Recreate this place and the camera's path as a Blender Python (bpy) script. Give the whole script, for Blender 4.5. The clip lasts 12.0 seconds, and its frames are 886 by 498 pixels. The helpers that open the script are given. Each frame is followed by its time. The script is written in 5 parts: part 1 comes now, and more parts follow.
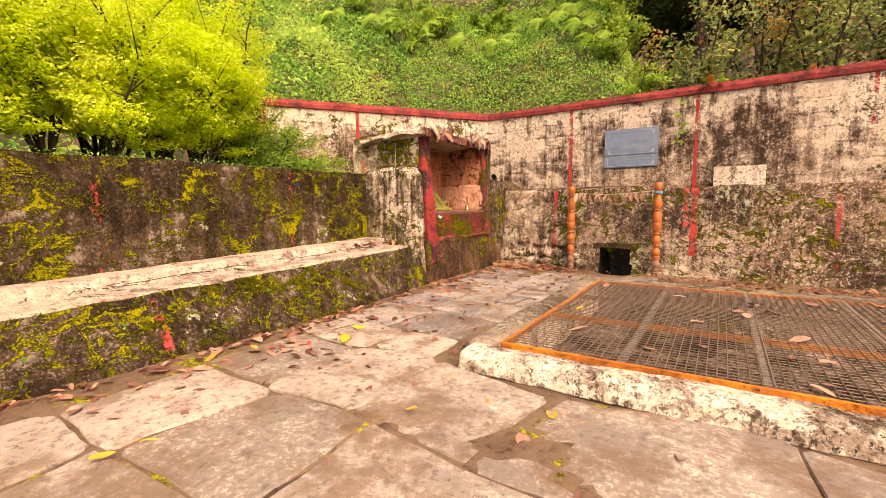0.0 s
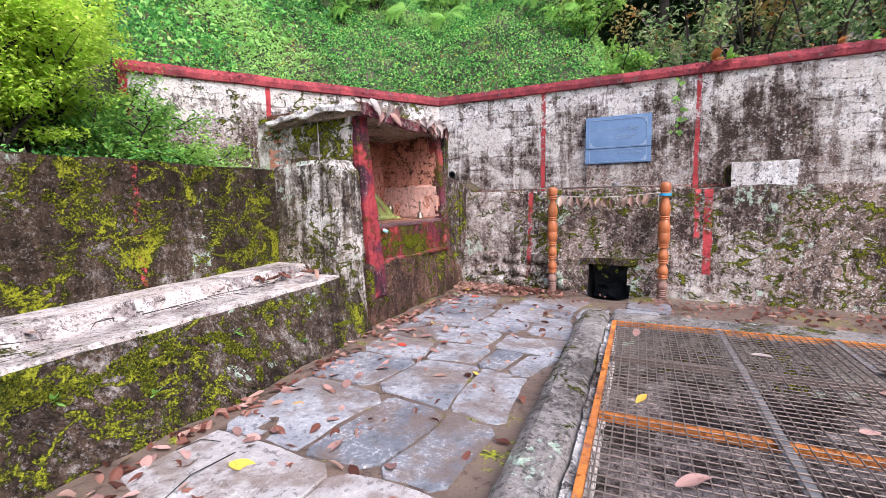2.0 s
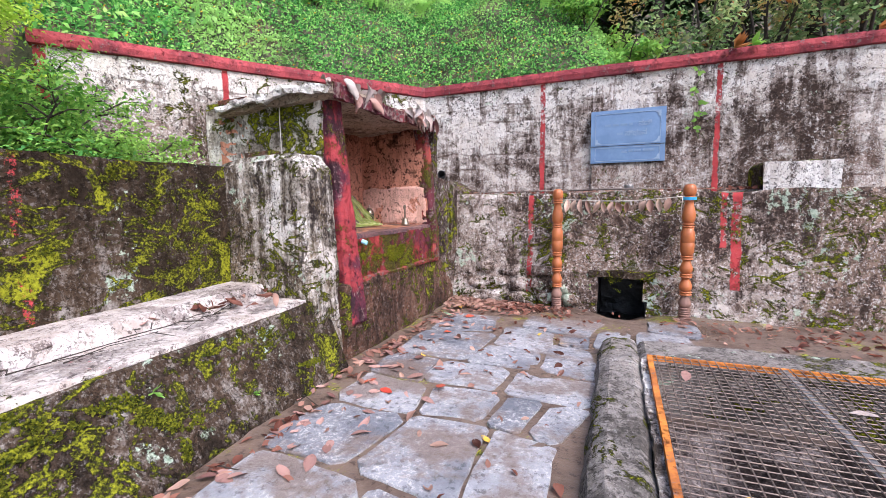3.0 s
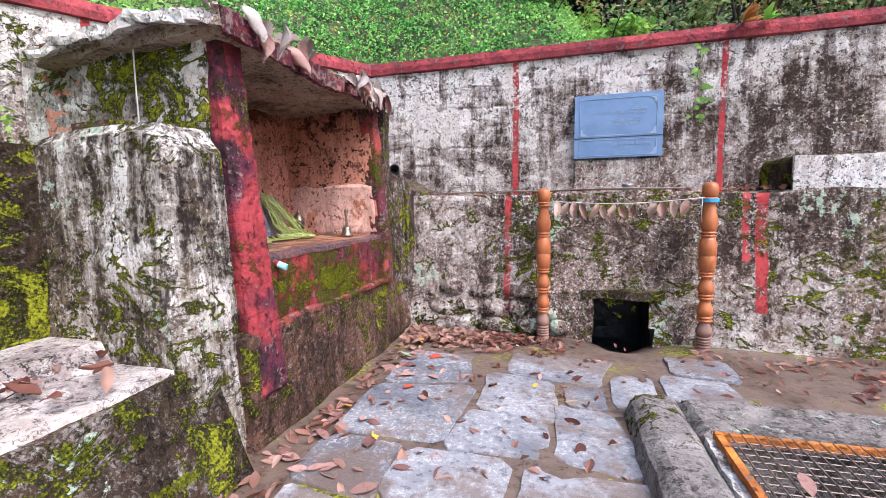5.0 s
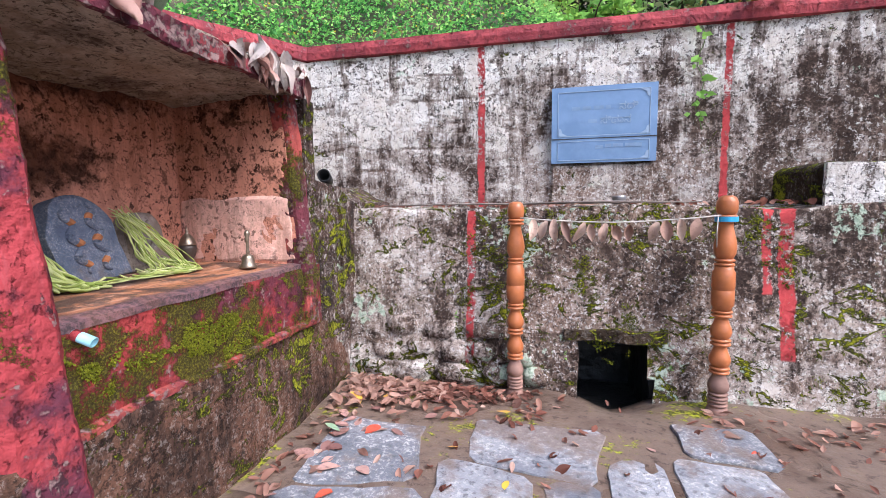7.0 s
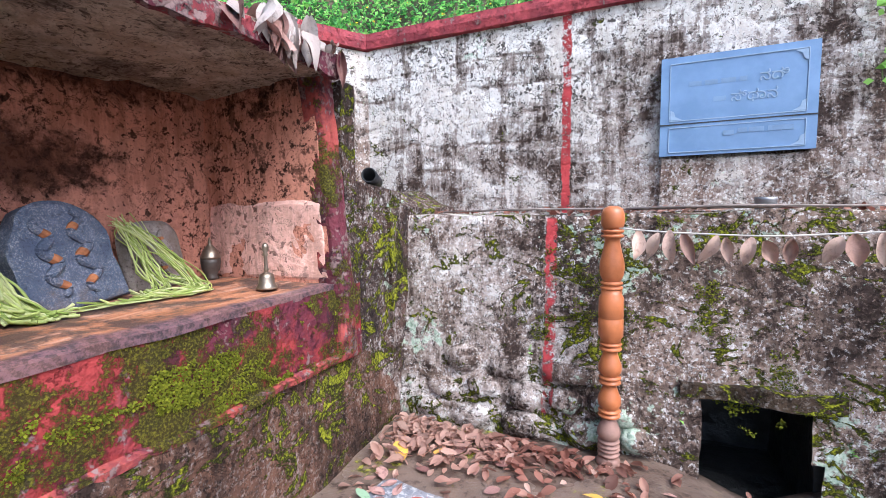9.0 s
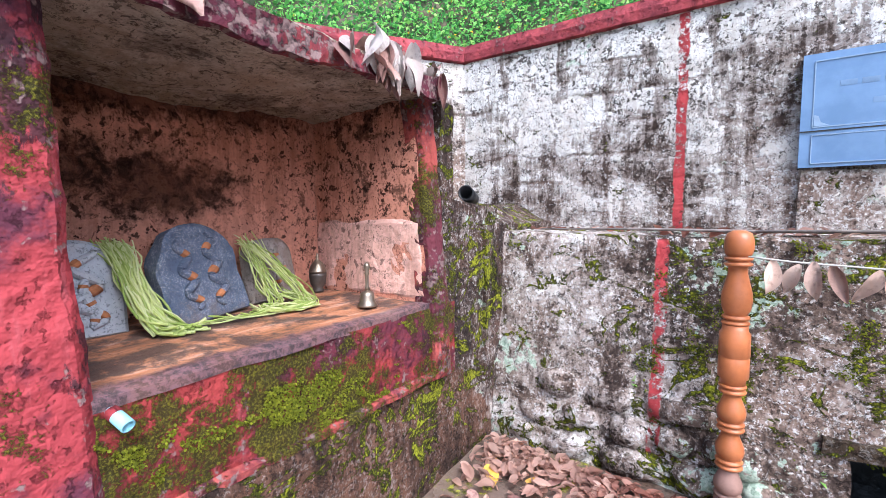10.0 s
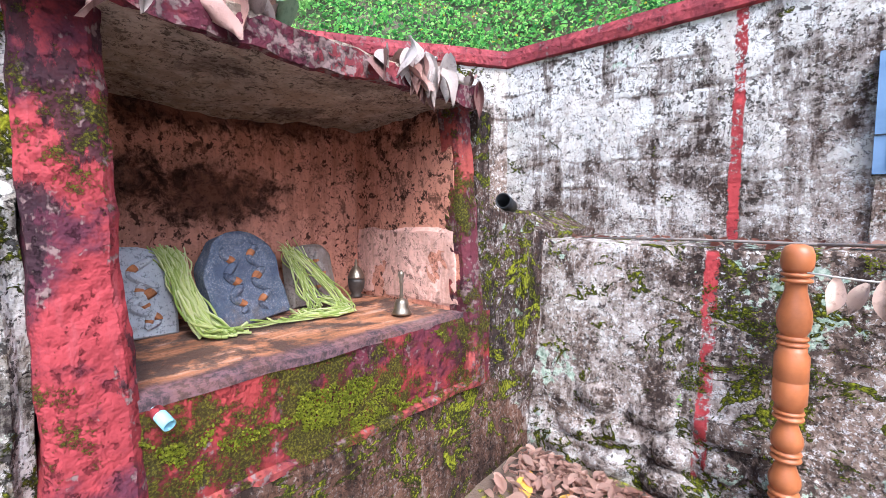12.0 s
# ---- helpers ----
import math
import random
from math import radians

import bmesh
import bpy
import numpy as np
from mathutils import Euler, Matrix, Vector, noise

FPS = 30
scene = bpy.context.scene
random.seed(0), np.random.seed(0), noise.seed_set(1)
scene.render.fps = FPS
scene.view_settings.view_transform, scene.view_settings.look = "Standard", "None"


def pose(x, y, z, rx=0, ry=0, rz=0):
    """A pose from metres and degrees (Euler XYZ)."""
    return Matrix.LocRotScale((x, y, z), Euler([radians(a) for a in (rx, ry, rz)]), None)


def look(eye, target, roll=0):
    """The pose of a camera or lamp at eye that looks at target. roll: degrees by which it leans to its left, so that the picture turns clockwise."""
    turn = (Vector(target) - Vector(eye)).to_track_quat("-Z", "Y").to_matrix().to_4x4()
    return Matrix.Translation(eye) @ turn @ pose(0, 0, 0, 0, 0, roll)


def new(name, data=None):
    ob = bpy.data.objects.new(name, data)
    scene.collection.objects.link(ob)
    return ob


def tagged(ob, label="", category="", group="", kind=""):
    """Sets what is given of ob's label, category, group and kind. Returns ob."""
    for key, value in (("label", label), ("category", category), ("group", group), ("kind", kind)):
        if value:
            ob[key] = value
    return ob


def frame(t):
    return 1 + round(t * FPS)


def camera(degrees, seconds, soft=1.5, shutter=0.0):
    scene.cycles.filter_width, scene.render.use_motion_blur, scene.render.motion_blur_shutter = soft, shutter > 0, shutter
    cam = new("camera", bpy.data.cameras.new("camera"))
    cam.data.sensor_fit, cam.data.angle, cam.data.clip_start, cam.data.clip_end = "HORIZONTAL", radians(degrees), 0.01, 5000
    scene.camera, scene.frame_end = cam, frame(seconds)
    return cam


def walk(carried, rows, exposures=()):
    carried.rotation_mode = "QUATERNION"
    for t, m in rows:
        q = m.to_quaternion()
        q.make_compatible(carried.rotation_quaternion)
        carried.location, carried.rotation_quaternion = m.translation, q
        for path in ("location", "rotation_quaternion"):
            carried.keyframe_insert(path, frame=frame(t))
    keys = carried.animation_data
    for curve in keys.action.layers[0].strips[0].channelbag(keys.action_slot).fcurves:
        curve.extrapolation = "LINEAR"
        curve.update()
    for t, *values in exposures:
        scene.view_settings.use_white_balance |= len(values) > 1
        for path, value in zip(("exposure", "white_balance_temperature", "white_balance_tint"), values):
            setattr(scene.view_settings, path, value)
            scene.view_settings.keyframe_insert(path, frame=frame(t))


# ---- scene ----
cam = camera(90.6, 12.0, soft=0.4)
EXPOSURES = [(0.0, 1.12, 13500, 30), (1.2, 1.12, 12800, 30), (1.5, 1.12, 7300, 19.5), (1.75, 1.12, 5900, 16), (3.2, 1.15, 5850, 16), (5.0, 1.20, 5800, 15), (6.5, 1.24, 5750, 14), (8.5, 1.30, 5550, 11), (9.5, 1.45, 5400, 10), (12.0, 1.52, 5400, 10)]
PATH = [
    (0, (0.398, 0.529, 1.113), (-0.729, 2.168, 0.903), -0.6),
    (0.5, (0.134, 0.895, 1.114), (-0.914, 2.585, 0.9), -0.6),
    (1, (-0.133, 1.31, 1.125), (-1.133, 3.03, 0.914), -0.8),
    (1.5, (-0.429, 1.657, 1.186), (-1.378, 3.405, 0.972), -0.9),
    (2, (-0.698, 1.961, 1.202), (-1.582, 3.742, 0.984), -1.0),
    (2.5, (-0.916, 2.326, 1.206), (-1.75, 4.13, 0.987), -0.9),
    (3, (-1.136, 2.625, 1.241), (-1.937, 4.445, 1.023), -0.8),
    (3.2, (-1.223, 2.728, 1.244), (-2.012, 4.553, 1.027), -0.8),
    (4.8, (-1.62, 3.559, 1.231), (-2.214, 5.457, 1.019), -0.8),
    (5, (-1.67, 3.668, 1.233), (-2.245, 5.573, 1.028), -0.8),
    (5.5, (-1.765, 3.926, 1.284), (-2.284, 5.847, 1.08), -1.0),
    (6, (-1.736, 4.187, 1.311), (-2.209, 6.119, 1.106), -1.0),
    (6.5, (-1.687, 4.411, 1.341), (-2.146, 6.347, 1.139), -0.8),
    (6.7, (-1.705, 4.478, 1.339), (-2.156, 6.416, 1.139), -0.7),
    (8.3, (-1.817, 5.067, 1.289), (-2.317, 6.996, 1.113), -0.8),
    (8.5, (-1.82, 5.123, 1.311), (-2.357, 7.041, 1.131), -0.7),
    (9, (-1.83, 5.246, 1.341), (-2.631, 7.07, 1.169), -0.8),
    (9.5, (-1.861, 5.277, 1.381), (-2.904, 6.975, 1.211), -0.8),
    (10, (-1.881, 5.272, 1.441), (-3.037, 6.896, 1.277), -0.4),
    (10.5, (-1.869, 5.261, 1.467), (-3.087, 6.839, 1.309), -0.1),
    (11, (-1.869, 5.263, 1.477), (-3.136, 6.802, 1.322), -0.0),
    (11.5, (-1.847, 5.279, 1.479), (-3.152, 6.787, 1.324), -0.0),
    (12, (-1.836, 5.314, 1.476), (-3.159, 6.806, 1.321), -0.1),
]
walk(cam, [(t, look(eye, target, roll)) for t, eye, target, roll in PATH], EXPOSURES)

# ---- world and light: bright overcast sky over a wooded slope ----
world = bpy.data.worlds.new("world")
scene.world = world
world.use_nodes = True
wn = world.node_tree
sky = wn.nodes.new("ShaderNodeTexSky")
sky.sky_type, sky.sun_disc = "NISHITA", False
sky.sun_elevation, sky.sun_rotation = radians(50), radians(121)
sky.air_density, sky.dust_density, sky.ozone_density = 1.0, 4.0, 1.0
wn.links.new(sky.outputs["Color"], wn.nodes["Background"].inputs["Color"])
wn.nodes["Background"].inputs["Strength"].default_value = 0.15
sun = new("sun", bpy.data.lights.new("sun", "SUN"))
sun.data.energy, sun.data.angle, sun.data.color = 1.5, radians(40), (1.0, 0.97, 0.92)
sun.matrix_world = look((2.5, -1.5, 3.5), (0, 0, 0))


# ---- materials ----
class Nodes:
    """A small hand for wiring a node material."""

    def __init__(self, name, rough=0.8, spec=0.3):
        self.m = bpy.data.materials.new(name)
        self.m.use_nodes = True
        self.t = self.m.node_tree
        self.b = self.t.nodes["Principled BSDF"]
        self.b.inputs["Roughness"].default_value = rough
        self.b.inputs["Specular IOR Level"].default_value = spec
        self.pos = self.t.nodes.new("ShaderNodeNewGeometry").outputs["Position"]

    def put(self, sock, v):
        if isinstance(v, bpy.types.NodeSocket):
            self.t.links.new(v, sock)
        elif isinstance(v, tuple) and len(v) == 3 and sock.type == "RGBA":
            sock.default_value = (*v, 1)
        else:
            sock.default_value = v

    def stretch(self, sx, sy, sz, vec=None):
        n = self.t.nodes.new("ShaderNodeMapping")
        self.put(n.inputs["Vector"], vec or self.pos)
        n.inputs["Scale"].default_value = (sx, sy, sz)
        return n.outputs[0]

    def noise(self, scale, detail=6.0, rough=0.6, vec=None, warp=0.0):
        n = self.t.nodes.new("ShaderNodeTexNoise")
        self.put(n.inputs["Vector"], vec or self.pos)
        n.inputs["Scale"].default_value, n.inputs["Detail"].default_value = scale, detail
        n.inputs["Roughness"].default_value, n.inputs["Distortion"].default_value = rough, warp
        return n.outputs["Fac"]

    def cells(self, scale, feature="F1", vec=None):
        n = self.t.nodes.new("ShaderNodeTexVoronoi")
        n.feature = feature
        self.put(n.inputs["Vector"], vec or self.pos)
        n.inputs["Scale"].default_value = scale
        return n.outputs["Distance"]

    def calc(self, op, a, b=0.0):
        n = self.t.nodes.new("ShaderNodeMath")
        n.operation = op
        self.put(n.inputs[0], a)
        self.put(n.inputs[1], b)
        return n.outputs[0]

    def sum(self, *pairs):
        total = 0.0
        for sock, w in pairs:
            total = self.calc("ADD", self.calc("MULTIPLY", sock, w), total)
        return total

    def step(self, v, lo, hi, top=1.0):
        n = self.t.nodes.new("ShaderNodeMapRange")
        n.interpolation_type = "SMOOTHSTEP"
        self.put(n.inputs["Value"], v)
        n.inputs["From Min"].default_value, n.inputs["From Max"].default_value = lo, hi
        n.inputs["To Min"].default_value, n.inputs["To Max"].default_value = 0.0, top
        return n.outputs["Result"]

    def axis(self, k):
        n = self.t.nodes.new("ShaderNodeSeparateXYZ")
        self.put(n.inputs[0], self.pos)
        return n.outputs[k]

    def ramp(self, fac, *stops):
        n = self.t.nodes.new("ShaderNodeValToRGB")
        self.put(n.inputs[0], fac)
        el = n.color_ramp.elements
        while len(el) < len(stops):
            el.new(0.5)
        for e, (p, c) in zip(el, stops):
            e.position, e.color = p, (*c, 1)
        return n.outputs[0]

    def mix(self, fac, a, b):
        n = self.t.nodes.new("ShaderNodeMix")
        n.data_type = "RGBA"
        self.put(n.inputs[0], fac)
        self.put(n.inputs[6], a)
        self.put(n.inputs[7], b)
        return n.outputs[2]

    def random(self):
        return self.t.nodes.new("ShaderNodeObjectInfo").outputs["Random"]

    def island(self):
        return self.t.nodes.new("ShaderNodeNewGeometry").outputs["Random Per Island"]

    def done(self, color, height=None, depth=0.01, rough=None):
        self.put(self.b.inputs["Base Color"], color)
        if rough is not None:
            self.put(self.b.inputs["Roughness"], rough)
        if height is not None:
            n = self.t.nodes.new("ShaderNodeBump")
            n.inputs["Strength"].default_value = 0.9
            n.inputs["Distance"].default_value = depth
            self.put(n.inputs["Height"], height)
            self.put(self.b.inputs["Normal"], n.outputs[0])
        return self.m


DARK = (0.030, 0.022, 0.020)
BROWN = (0.115, 0.065, 0.048)
WASH = (0.83, 0.795, 0.755)
MOSS_A, MOSS_B = (0.032, 0.033, 0.008), (0.33, 0.345, 0.018)


def old_wall(name, white=0.5, moss=0.3, rise=0.0, middle=1.0, base=(DARK, BROWN), wash=WASH, lichen=0.3, streak=0.45, bands=(), along=0, dust=0.8, patch=1.25, soot_shade=(), bare=(), courses=0.0, black=0.5):
    """Plaster with worn limewash, grime, runs, lichen and moss. white, moss, lichen, black: how much of each; rise: how much whiter per metre above middle; courses: height of the block courses that show through."""
    n = Nodes(name, 0.9, 0.1)
    big, mid = n.noise(0.95, 3, 0.5, warp=0.4), n.noise(3.4, 9, 0.66, warp=0.35)
    fine, grit = n.noise(46, 4, 0.7), n.noise(130, 3, 0.7)
    run = n.noise(1.0, 8, 0.68, n.stretch(12, 12, 1.1))
    course = n.noise(1.0, 6, 0.62, n.stretch(3.2, 3.2, 9.0))
    crumbs = n.noise(14, 5, 0.72, warp=0.5)
    ground = n.mix(n.step(n.sum((mid, 0.40), (big, 0.30), (run, 0.30)), 0.41, 0.59), base[0], base[1])
    ground = n.mix(n.step(n.sum((crumbs, 0.6), (fine, 0.4)), 0.50, 0.62, 0.55 * dust), ground, tuple(c * 1.35 + 0.055 for c in base[1]))
    ground = n.mix(n.step(fine, 0.50, 0.36, 0.55), ground, tuple(c * 0.55 for c in base[0]))
    height = n.calc("MULTIPLY", n.calc("SUBTRACT", n.axis(2), middle), rise)
    w = n.calc("ADD", n.sum((big, 0.42), (mid, 0.74), (run, streak), (course, 0.50), (crumbs, 0.24), (fine, 0.24)), height)
    total = 0.42 + 0.74 + streak + 0.50 + 0.24 + 0.24
    joint = None
    if courses > 0:     # the joints of the blocks under the plaster
        wave = n.sum((n.noise(1.1, 2), 0.16), (n.noise(9, 4), 0.05))
        saw = n.calc("FRACT", n.calc("DIVIDE", n.calc("ADD", n.axis(2), wave), courses))
        joint = n.calc("MULTIPLY", n.step(n.calc("ABSOLUTE", n.calc("SUBTRACT", saw, 0.5)), 0.10, 0.0), n.step(n.noise(2.6, 5, 0.65), 0.46, 0.62))
        w = n.calc("SUBTRACT", w, n.calc("MULTIPLY", joint, 0.12))
    for x0, x1, less in bare:     # stretches where the limewash has weathered away
        gone = n.calc("MULTIPLY", n.step(n.axis(0), x0, x0 + 0.5), n.step(n.axis(0), x1, x1 - 0.5))
        w = n.calc("SUBTRACT", w, n.calc("MULTIPLY", gone, less))
    cut = total * (0.5 + 0.15 * (0.5 - white))
    thin = n.step(w, cut - 0.20, cut + 0.02)
    film = n.step(w, cut - 0.015, cut + 0.04)
    haze = tuple(wash[k] * 0.34 + base[1][k] * 0.62 for k in range(3))
    chalk = n.mix(n.step(n.sum((crumbs, 0.5), (run, 0.5)), 0.46, 0.60), wash, tuple(c * 0.74 for c in wash))
    chalk = n.mix(n.step(n.sum((run, 0.5), (mid, 0.5)), 0.48, 0.58, 0.6), chalk, (wash[0] * 0.60, wash[1] * 0.53, wash[2] * 0.47))
    chalk = n.mix(n.step(big, 0.50, 0.7, 0.5), chalk, (wash[0] * 0.74, wash[1] * 0.65, wash[2] * 0.58))
    color = n.mix(n.calc("MULTIPLY", thin, 0.80), ground, haze)
    color = n.mix(n.calc("MULTIPLY", film, n.step(n.sum((fine, 0.5), (crumbs, 0.5)), 0.36, 0.50)), color, chalk)
    grime = n.step(n.sum((n.noise(2.3, 9, 0.72, n.stretch(2.2, 2.2, 1.0), 0.3), 0.72), (fine, 0.28)), 0.60 - 0.11 * black, 0.64 - 0.11 * black, 0.88)
    color = n.mix(grime, color, n.mix(n.step(crumbs, 0.40, 0.62), tuple(c * 0.8 for c in base[0]), tuple(c * 0.6 for c in base[1])))
    specks = n.step(n.noise(62, 2, 0.6), 0.57, 0.61, 0.85 * dust)
    color = n.mix(n.calc("MULTIPLY", specks, n.step(n.sum((big, 0.4), (crumbs, 0.6)), 0.46, 0.58)), color, tuple(c * 0.75 for c in wash))
    salt = n.calc("MULTIPLY", n.step(n.noise(34, 5, 0.78), 0.555, 0.58, 0.9 * min(1.0, dust)), n.step(n.sum((mid, 0.6), (run, 0.4)), 0.42, 0.54))
    color = n.mix(salt, color, tuple(c * 0.85 for c in wash))
    if black > 0:
        pepper = n.step(n.noise(28, 6, 0.80, warp=0.3), 0.575, 0.60, 0.85)
        color = n.mix(pepper, color, tuple(c * 0.7 for c in base[0]))
    pocks = n.calc("MULTIPLY", n.step(n.noise(25, 3, 0.68), 0.58, 0.61), n.step(n.sum((big, 0.5), (mid, 0.5)), 0.56, 0.46))
    cracks = n.step(n.calc("ABSOLUTE", n.calc("SUBTRACT", n.noise(4.0, 5, 0.64, warp=0.5), 0.5)), 0.007, 0.002, 0.7)
    holes = n.calc("MAXIMUM", pocks, cracks)
    color = n.mix(n.calc("MULTIPLY", holes, 0.85), color, tuple(c * 0.6 for c in base[0]))
    for cy, cz, ry, rz, k in soot_shade:     # lamp soot with a ragged outline, also carrying painted shade
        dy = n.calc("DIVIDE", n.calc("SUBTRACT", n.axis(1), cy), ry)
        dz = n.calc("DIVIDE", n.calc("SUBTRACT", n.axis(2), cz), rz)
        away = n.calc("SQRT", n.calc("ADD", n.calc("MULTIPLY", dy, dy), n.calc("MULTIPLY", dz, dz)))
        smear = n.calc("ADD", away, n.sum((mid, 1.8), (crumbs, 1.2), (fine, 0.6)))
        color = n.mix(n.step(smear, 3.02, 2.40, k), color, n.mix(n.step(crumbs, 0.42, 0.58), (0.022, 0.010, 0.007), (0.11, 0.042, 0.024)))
    if lichen > 0:
        li = n.step(n.sum((n.noise(1.7, 3, 0.6, n.stretch(1, 1, 1.2)), 0.45), (n.noise(11, 6, 0.72), 0.55)), 0.63 - 0.12 * lichen, 0.66 - 0.12 * lichen, 0.8)
        color = n.mix(li, color, n.mix(n.step(fine, 0.4, 0.6), (0.30, 0.40, 0.30), (0.52, 0.60, 0.47)))
    relief = n.sum((mid, 0.50), (crumbs, 0.34), (fine, 0.20), (grit, 0.10), (film, 0.10), (holes, -0.28))
    if joint is not None:
        color = n.mix(n.calc("MULTIPLY", joint, 0.22), color, base[0])
        relief = n.calc("SUBTRACT", relief, n.calc("MULTIPLY", joint, 0.12))
    if moss > 0:
        m1, m2, m3 = n.noise(patch, 3, 0.5, warp=0.5), n.noise(5.5, 9, 0.74), n.noise(70, 3, 0.65)
        vein = n.step(n.calc("ABSOLUTE", n.calc("SUBTRACT", n.noise(3.0, 6, 0.6, n.stretch(1.1, 1.1, 1.7), 0.6), 0.5)), 0.06, 0.0)
        mm = n.sum((m1, 0.38), (m2, 0.42), (m3, 0.10), (vein, 0.11))
        moss_cut = 0.625 - 0.155 * moss
        mask = n.step(mm, moss_cut, moss_cut + 0.022)
        thick = n.step(n.calc("ADD", mm, n.calc("MULTIPLY", n.calc("SUBTRACT", m3, 0.5), 0.34)), moss_cut + 0.01, moss_cut + 0.19)
        green = n.mix(thick, MOSS_A, MOSS_B)
        color = n.mix(n.calc("MULTIPLY", mask, n.step(m3, 0.30, 0.42)), color, green)
        relief = n.calc("ADD", relief, n.sum((n.calc("MULTIPLY", mask, m3), 0.7), (mask, 0.2)))
    for at, width, z0, z1, keep in bands:     # painted bands, ragged and worn
        rag = n.sum((n.noise(9, 6, 0.7), 0.05), (n.noise(45, 4, 0.7), 0.02))
        off = n.calc("ABSOLUTE", n.calc("SUBTRACT", n.calc("ADD", n.axis(along), n.calc("MULTIPLY", n.noise(2.2, 3), 0.03)), at + 0.015))
        inside = n.step(n.calc("SUBTRACT", width / 2 + 0.026, n.calc("ADD", off, rag)), -0.004, 0.006)
        span = n.calc("MULTIPLY", n.step(n.axis(2), z0, z0 + 0.02), n.calc("SUBTRACT", 1.0, n.step(n.axis(2), z1 - 0.02, z1)))
        worn = n.step(n.sum((mid, 0.5), (n.noise(26, 6, 0.75), 0.5)), 0.62 - 0.25 * (1 - keep) - 0.02, 0.66 - 0.25 * (1 - keep))
        paint = n.mix(n.step(mid, 0.35, 0.65), (0.50, 0.070, 0.072), (0.30, 0.04, 0.045))
        color = n.mix(n.calc("MULTIPLY", n.calc("MULTIPLY", inside, span), n.calc("SUBTRACT", 1.0, worn)), color, paint)
    return n.done(color, relief, 0.042)


def red_paint(name, color=(0.42, 0.045, 0.055), wear=0.35, moss=0.1, stain=0.85):
    n = Nodes(name, 0.78, 0.15)
    mid, fine = n.noise(5, 5, 0.68), n.noise(34, 2, 0.6)
    run = n.noise(3, 6, 0.65, n.stretch(7, 7, 0.9))
    col = n.mix(n.step(mid, 0.3, 0.7), color, tuple(c * 0.55 for c in color))
    col = n.mix(n.step(run, 0.54, 0.75, 0.5), col, (0.36, 0.10, 0.11))
    col = n.mix(n.step(n.sum((n.noise(1.5, 8, 0.70), 0.7), (mid, 0.3)), 0.43, 0.53, stain), col, (0.085, 0.022, 0.036))
    col = n.mix(n.step(n.noise(2.6, 9, 0.72, n.stretch(2.0, 2.0, 1.0)), 0.545, 0.585, 0.85 * stain), col, (0.030, 0.016, 0.020))
    bare = n.step(n.sum((mid, 0.4), (fine, 0.35), (run, 0.25)), 0.60 - 0.12 * wear, 0.65 - 0.12 * wear)
    col = n.mix(bare, col, n.mix(n.step(fine, 0.4, 0.6), (0.04, 0.03, 0.03), (0.20, 0.13, 0.12)))
    m3 = n.noise(110, 4, 0.75)
    mo = n.step(n.sum((n.noise(2.1, 4, 0.6), 0.46), (n.noise(13, 7, 0.76), 0.40), (m3, 0.14)), 0.625 - 0.17 * moss, 0.665 - 0.17 * moss, 0.95)
    col = n.mix(mo, col, n.mix(n.step(m3, 0.44, 0.68), (0.040, 0.036, 0.008), (0.19, 0.175, 0.012)))
    pits = n.step(n.noise(24, 6, 0.72), 0.57, 0.66)
    return n.done(col, n.sum((mid, 0.45), (fine, 0.45), (n.calc("MULTIPLY", mo, m3), 0.6), (bare, -0.1), (pits, -0.5)), 0.03)


def stone(name, a, b, scale=3.0, rough=0.75, depth=0.006, moss=0.0, pale=0.2):
    n = Nodes(name, rough, 0.35)
    mid, fine = n.noise(scale, 6, 0.70), n.noise(scale * 22, 3, 0.68)
    col = n.mix(n.step(n.sum((mid, 0.7), (n.random(), 0.3)), 0.32, 0.68), a, b)
    col = n.mix(n.calc("MULTIPLY", n.step(fine, 0.49, 0.60, pale), n.step(mid, 0.36, 0.58)), col, (0.60, 0.57, 0.55))
    col = n.mix(n.step(n.noise(scale * 11, 6, 0.75), 0.53, 0.61, 0.8), col, tuple(c * 0.5 for c in a))
    col = n.mix(n.step(n.noise(1.6, 8, 0.72), 0.47, 0.58, 0.72), col, (0.16, 0.108, 0.080))
    if moss:
        mo = n.step(n.sum((n.noise(1.6, 4), 0.6), (n.noise(14, 8, 0.75), 0.4)), 0.66 - 0.24 * moss, 0.70 - 0.24 * moss)
        col = n.mix(mo, col, n.mix(n.step(fine, 0.4, 0.62), MOSS_A, MOSS_B))
    wet = n.step(n.noise(1.1, 4, 0.6), 0.35, 0.65)
    return n.done(col, n.sum((mid, 0.5), (fine, 0.5)), depth, n.calc("ADD", n.calc("MULTIPLY", wet, 0.4), rough - 0.32))


def plain(name, color, rough=0.5, metal=0.0, vary=0.25, scale=12.0, depth=0.002):
    n = Nodes(name, rough, 0.4)
    n.b.inputs["Metallic"].default_value = metal
    v = n.noise(scale, 7, 0.65)
    col = n.mix(n.step(v, 0.3, 0.7), color, tuple(c * (1 - vary) for c in color))
    col = n.mix(n.step(n.noise(scale * 5, 4, 0.7), 0.56, 0.75, vary), col, tuple(c * 0.4 for c in color))
    return n.done(col, v, depth)


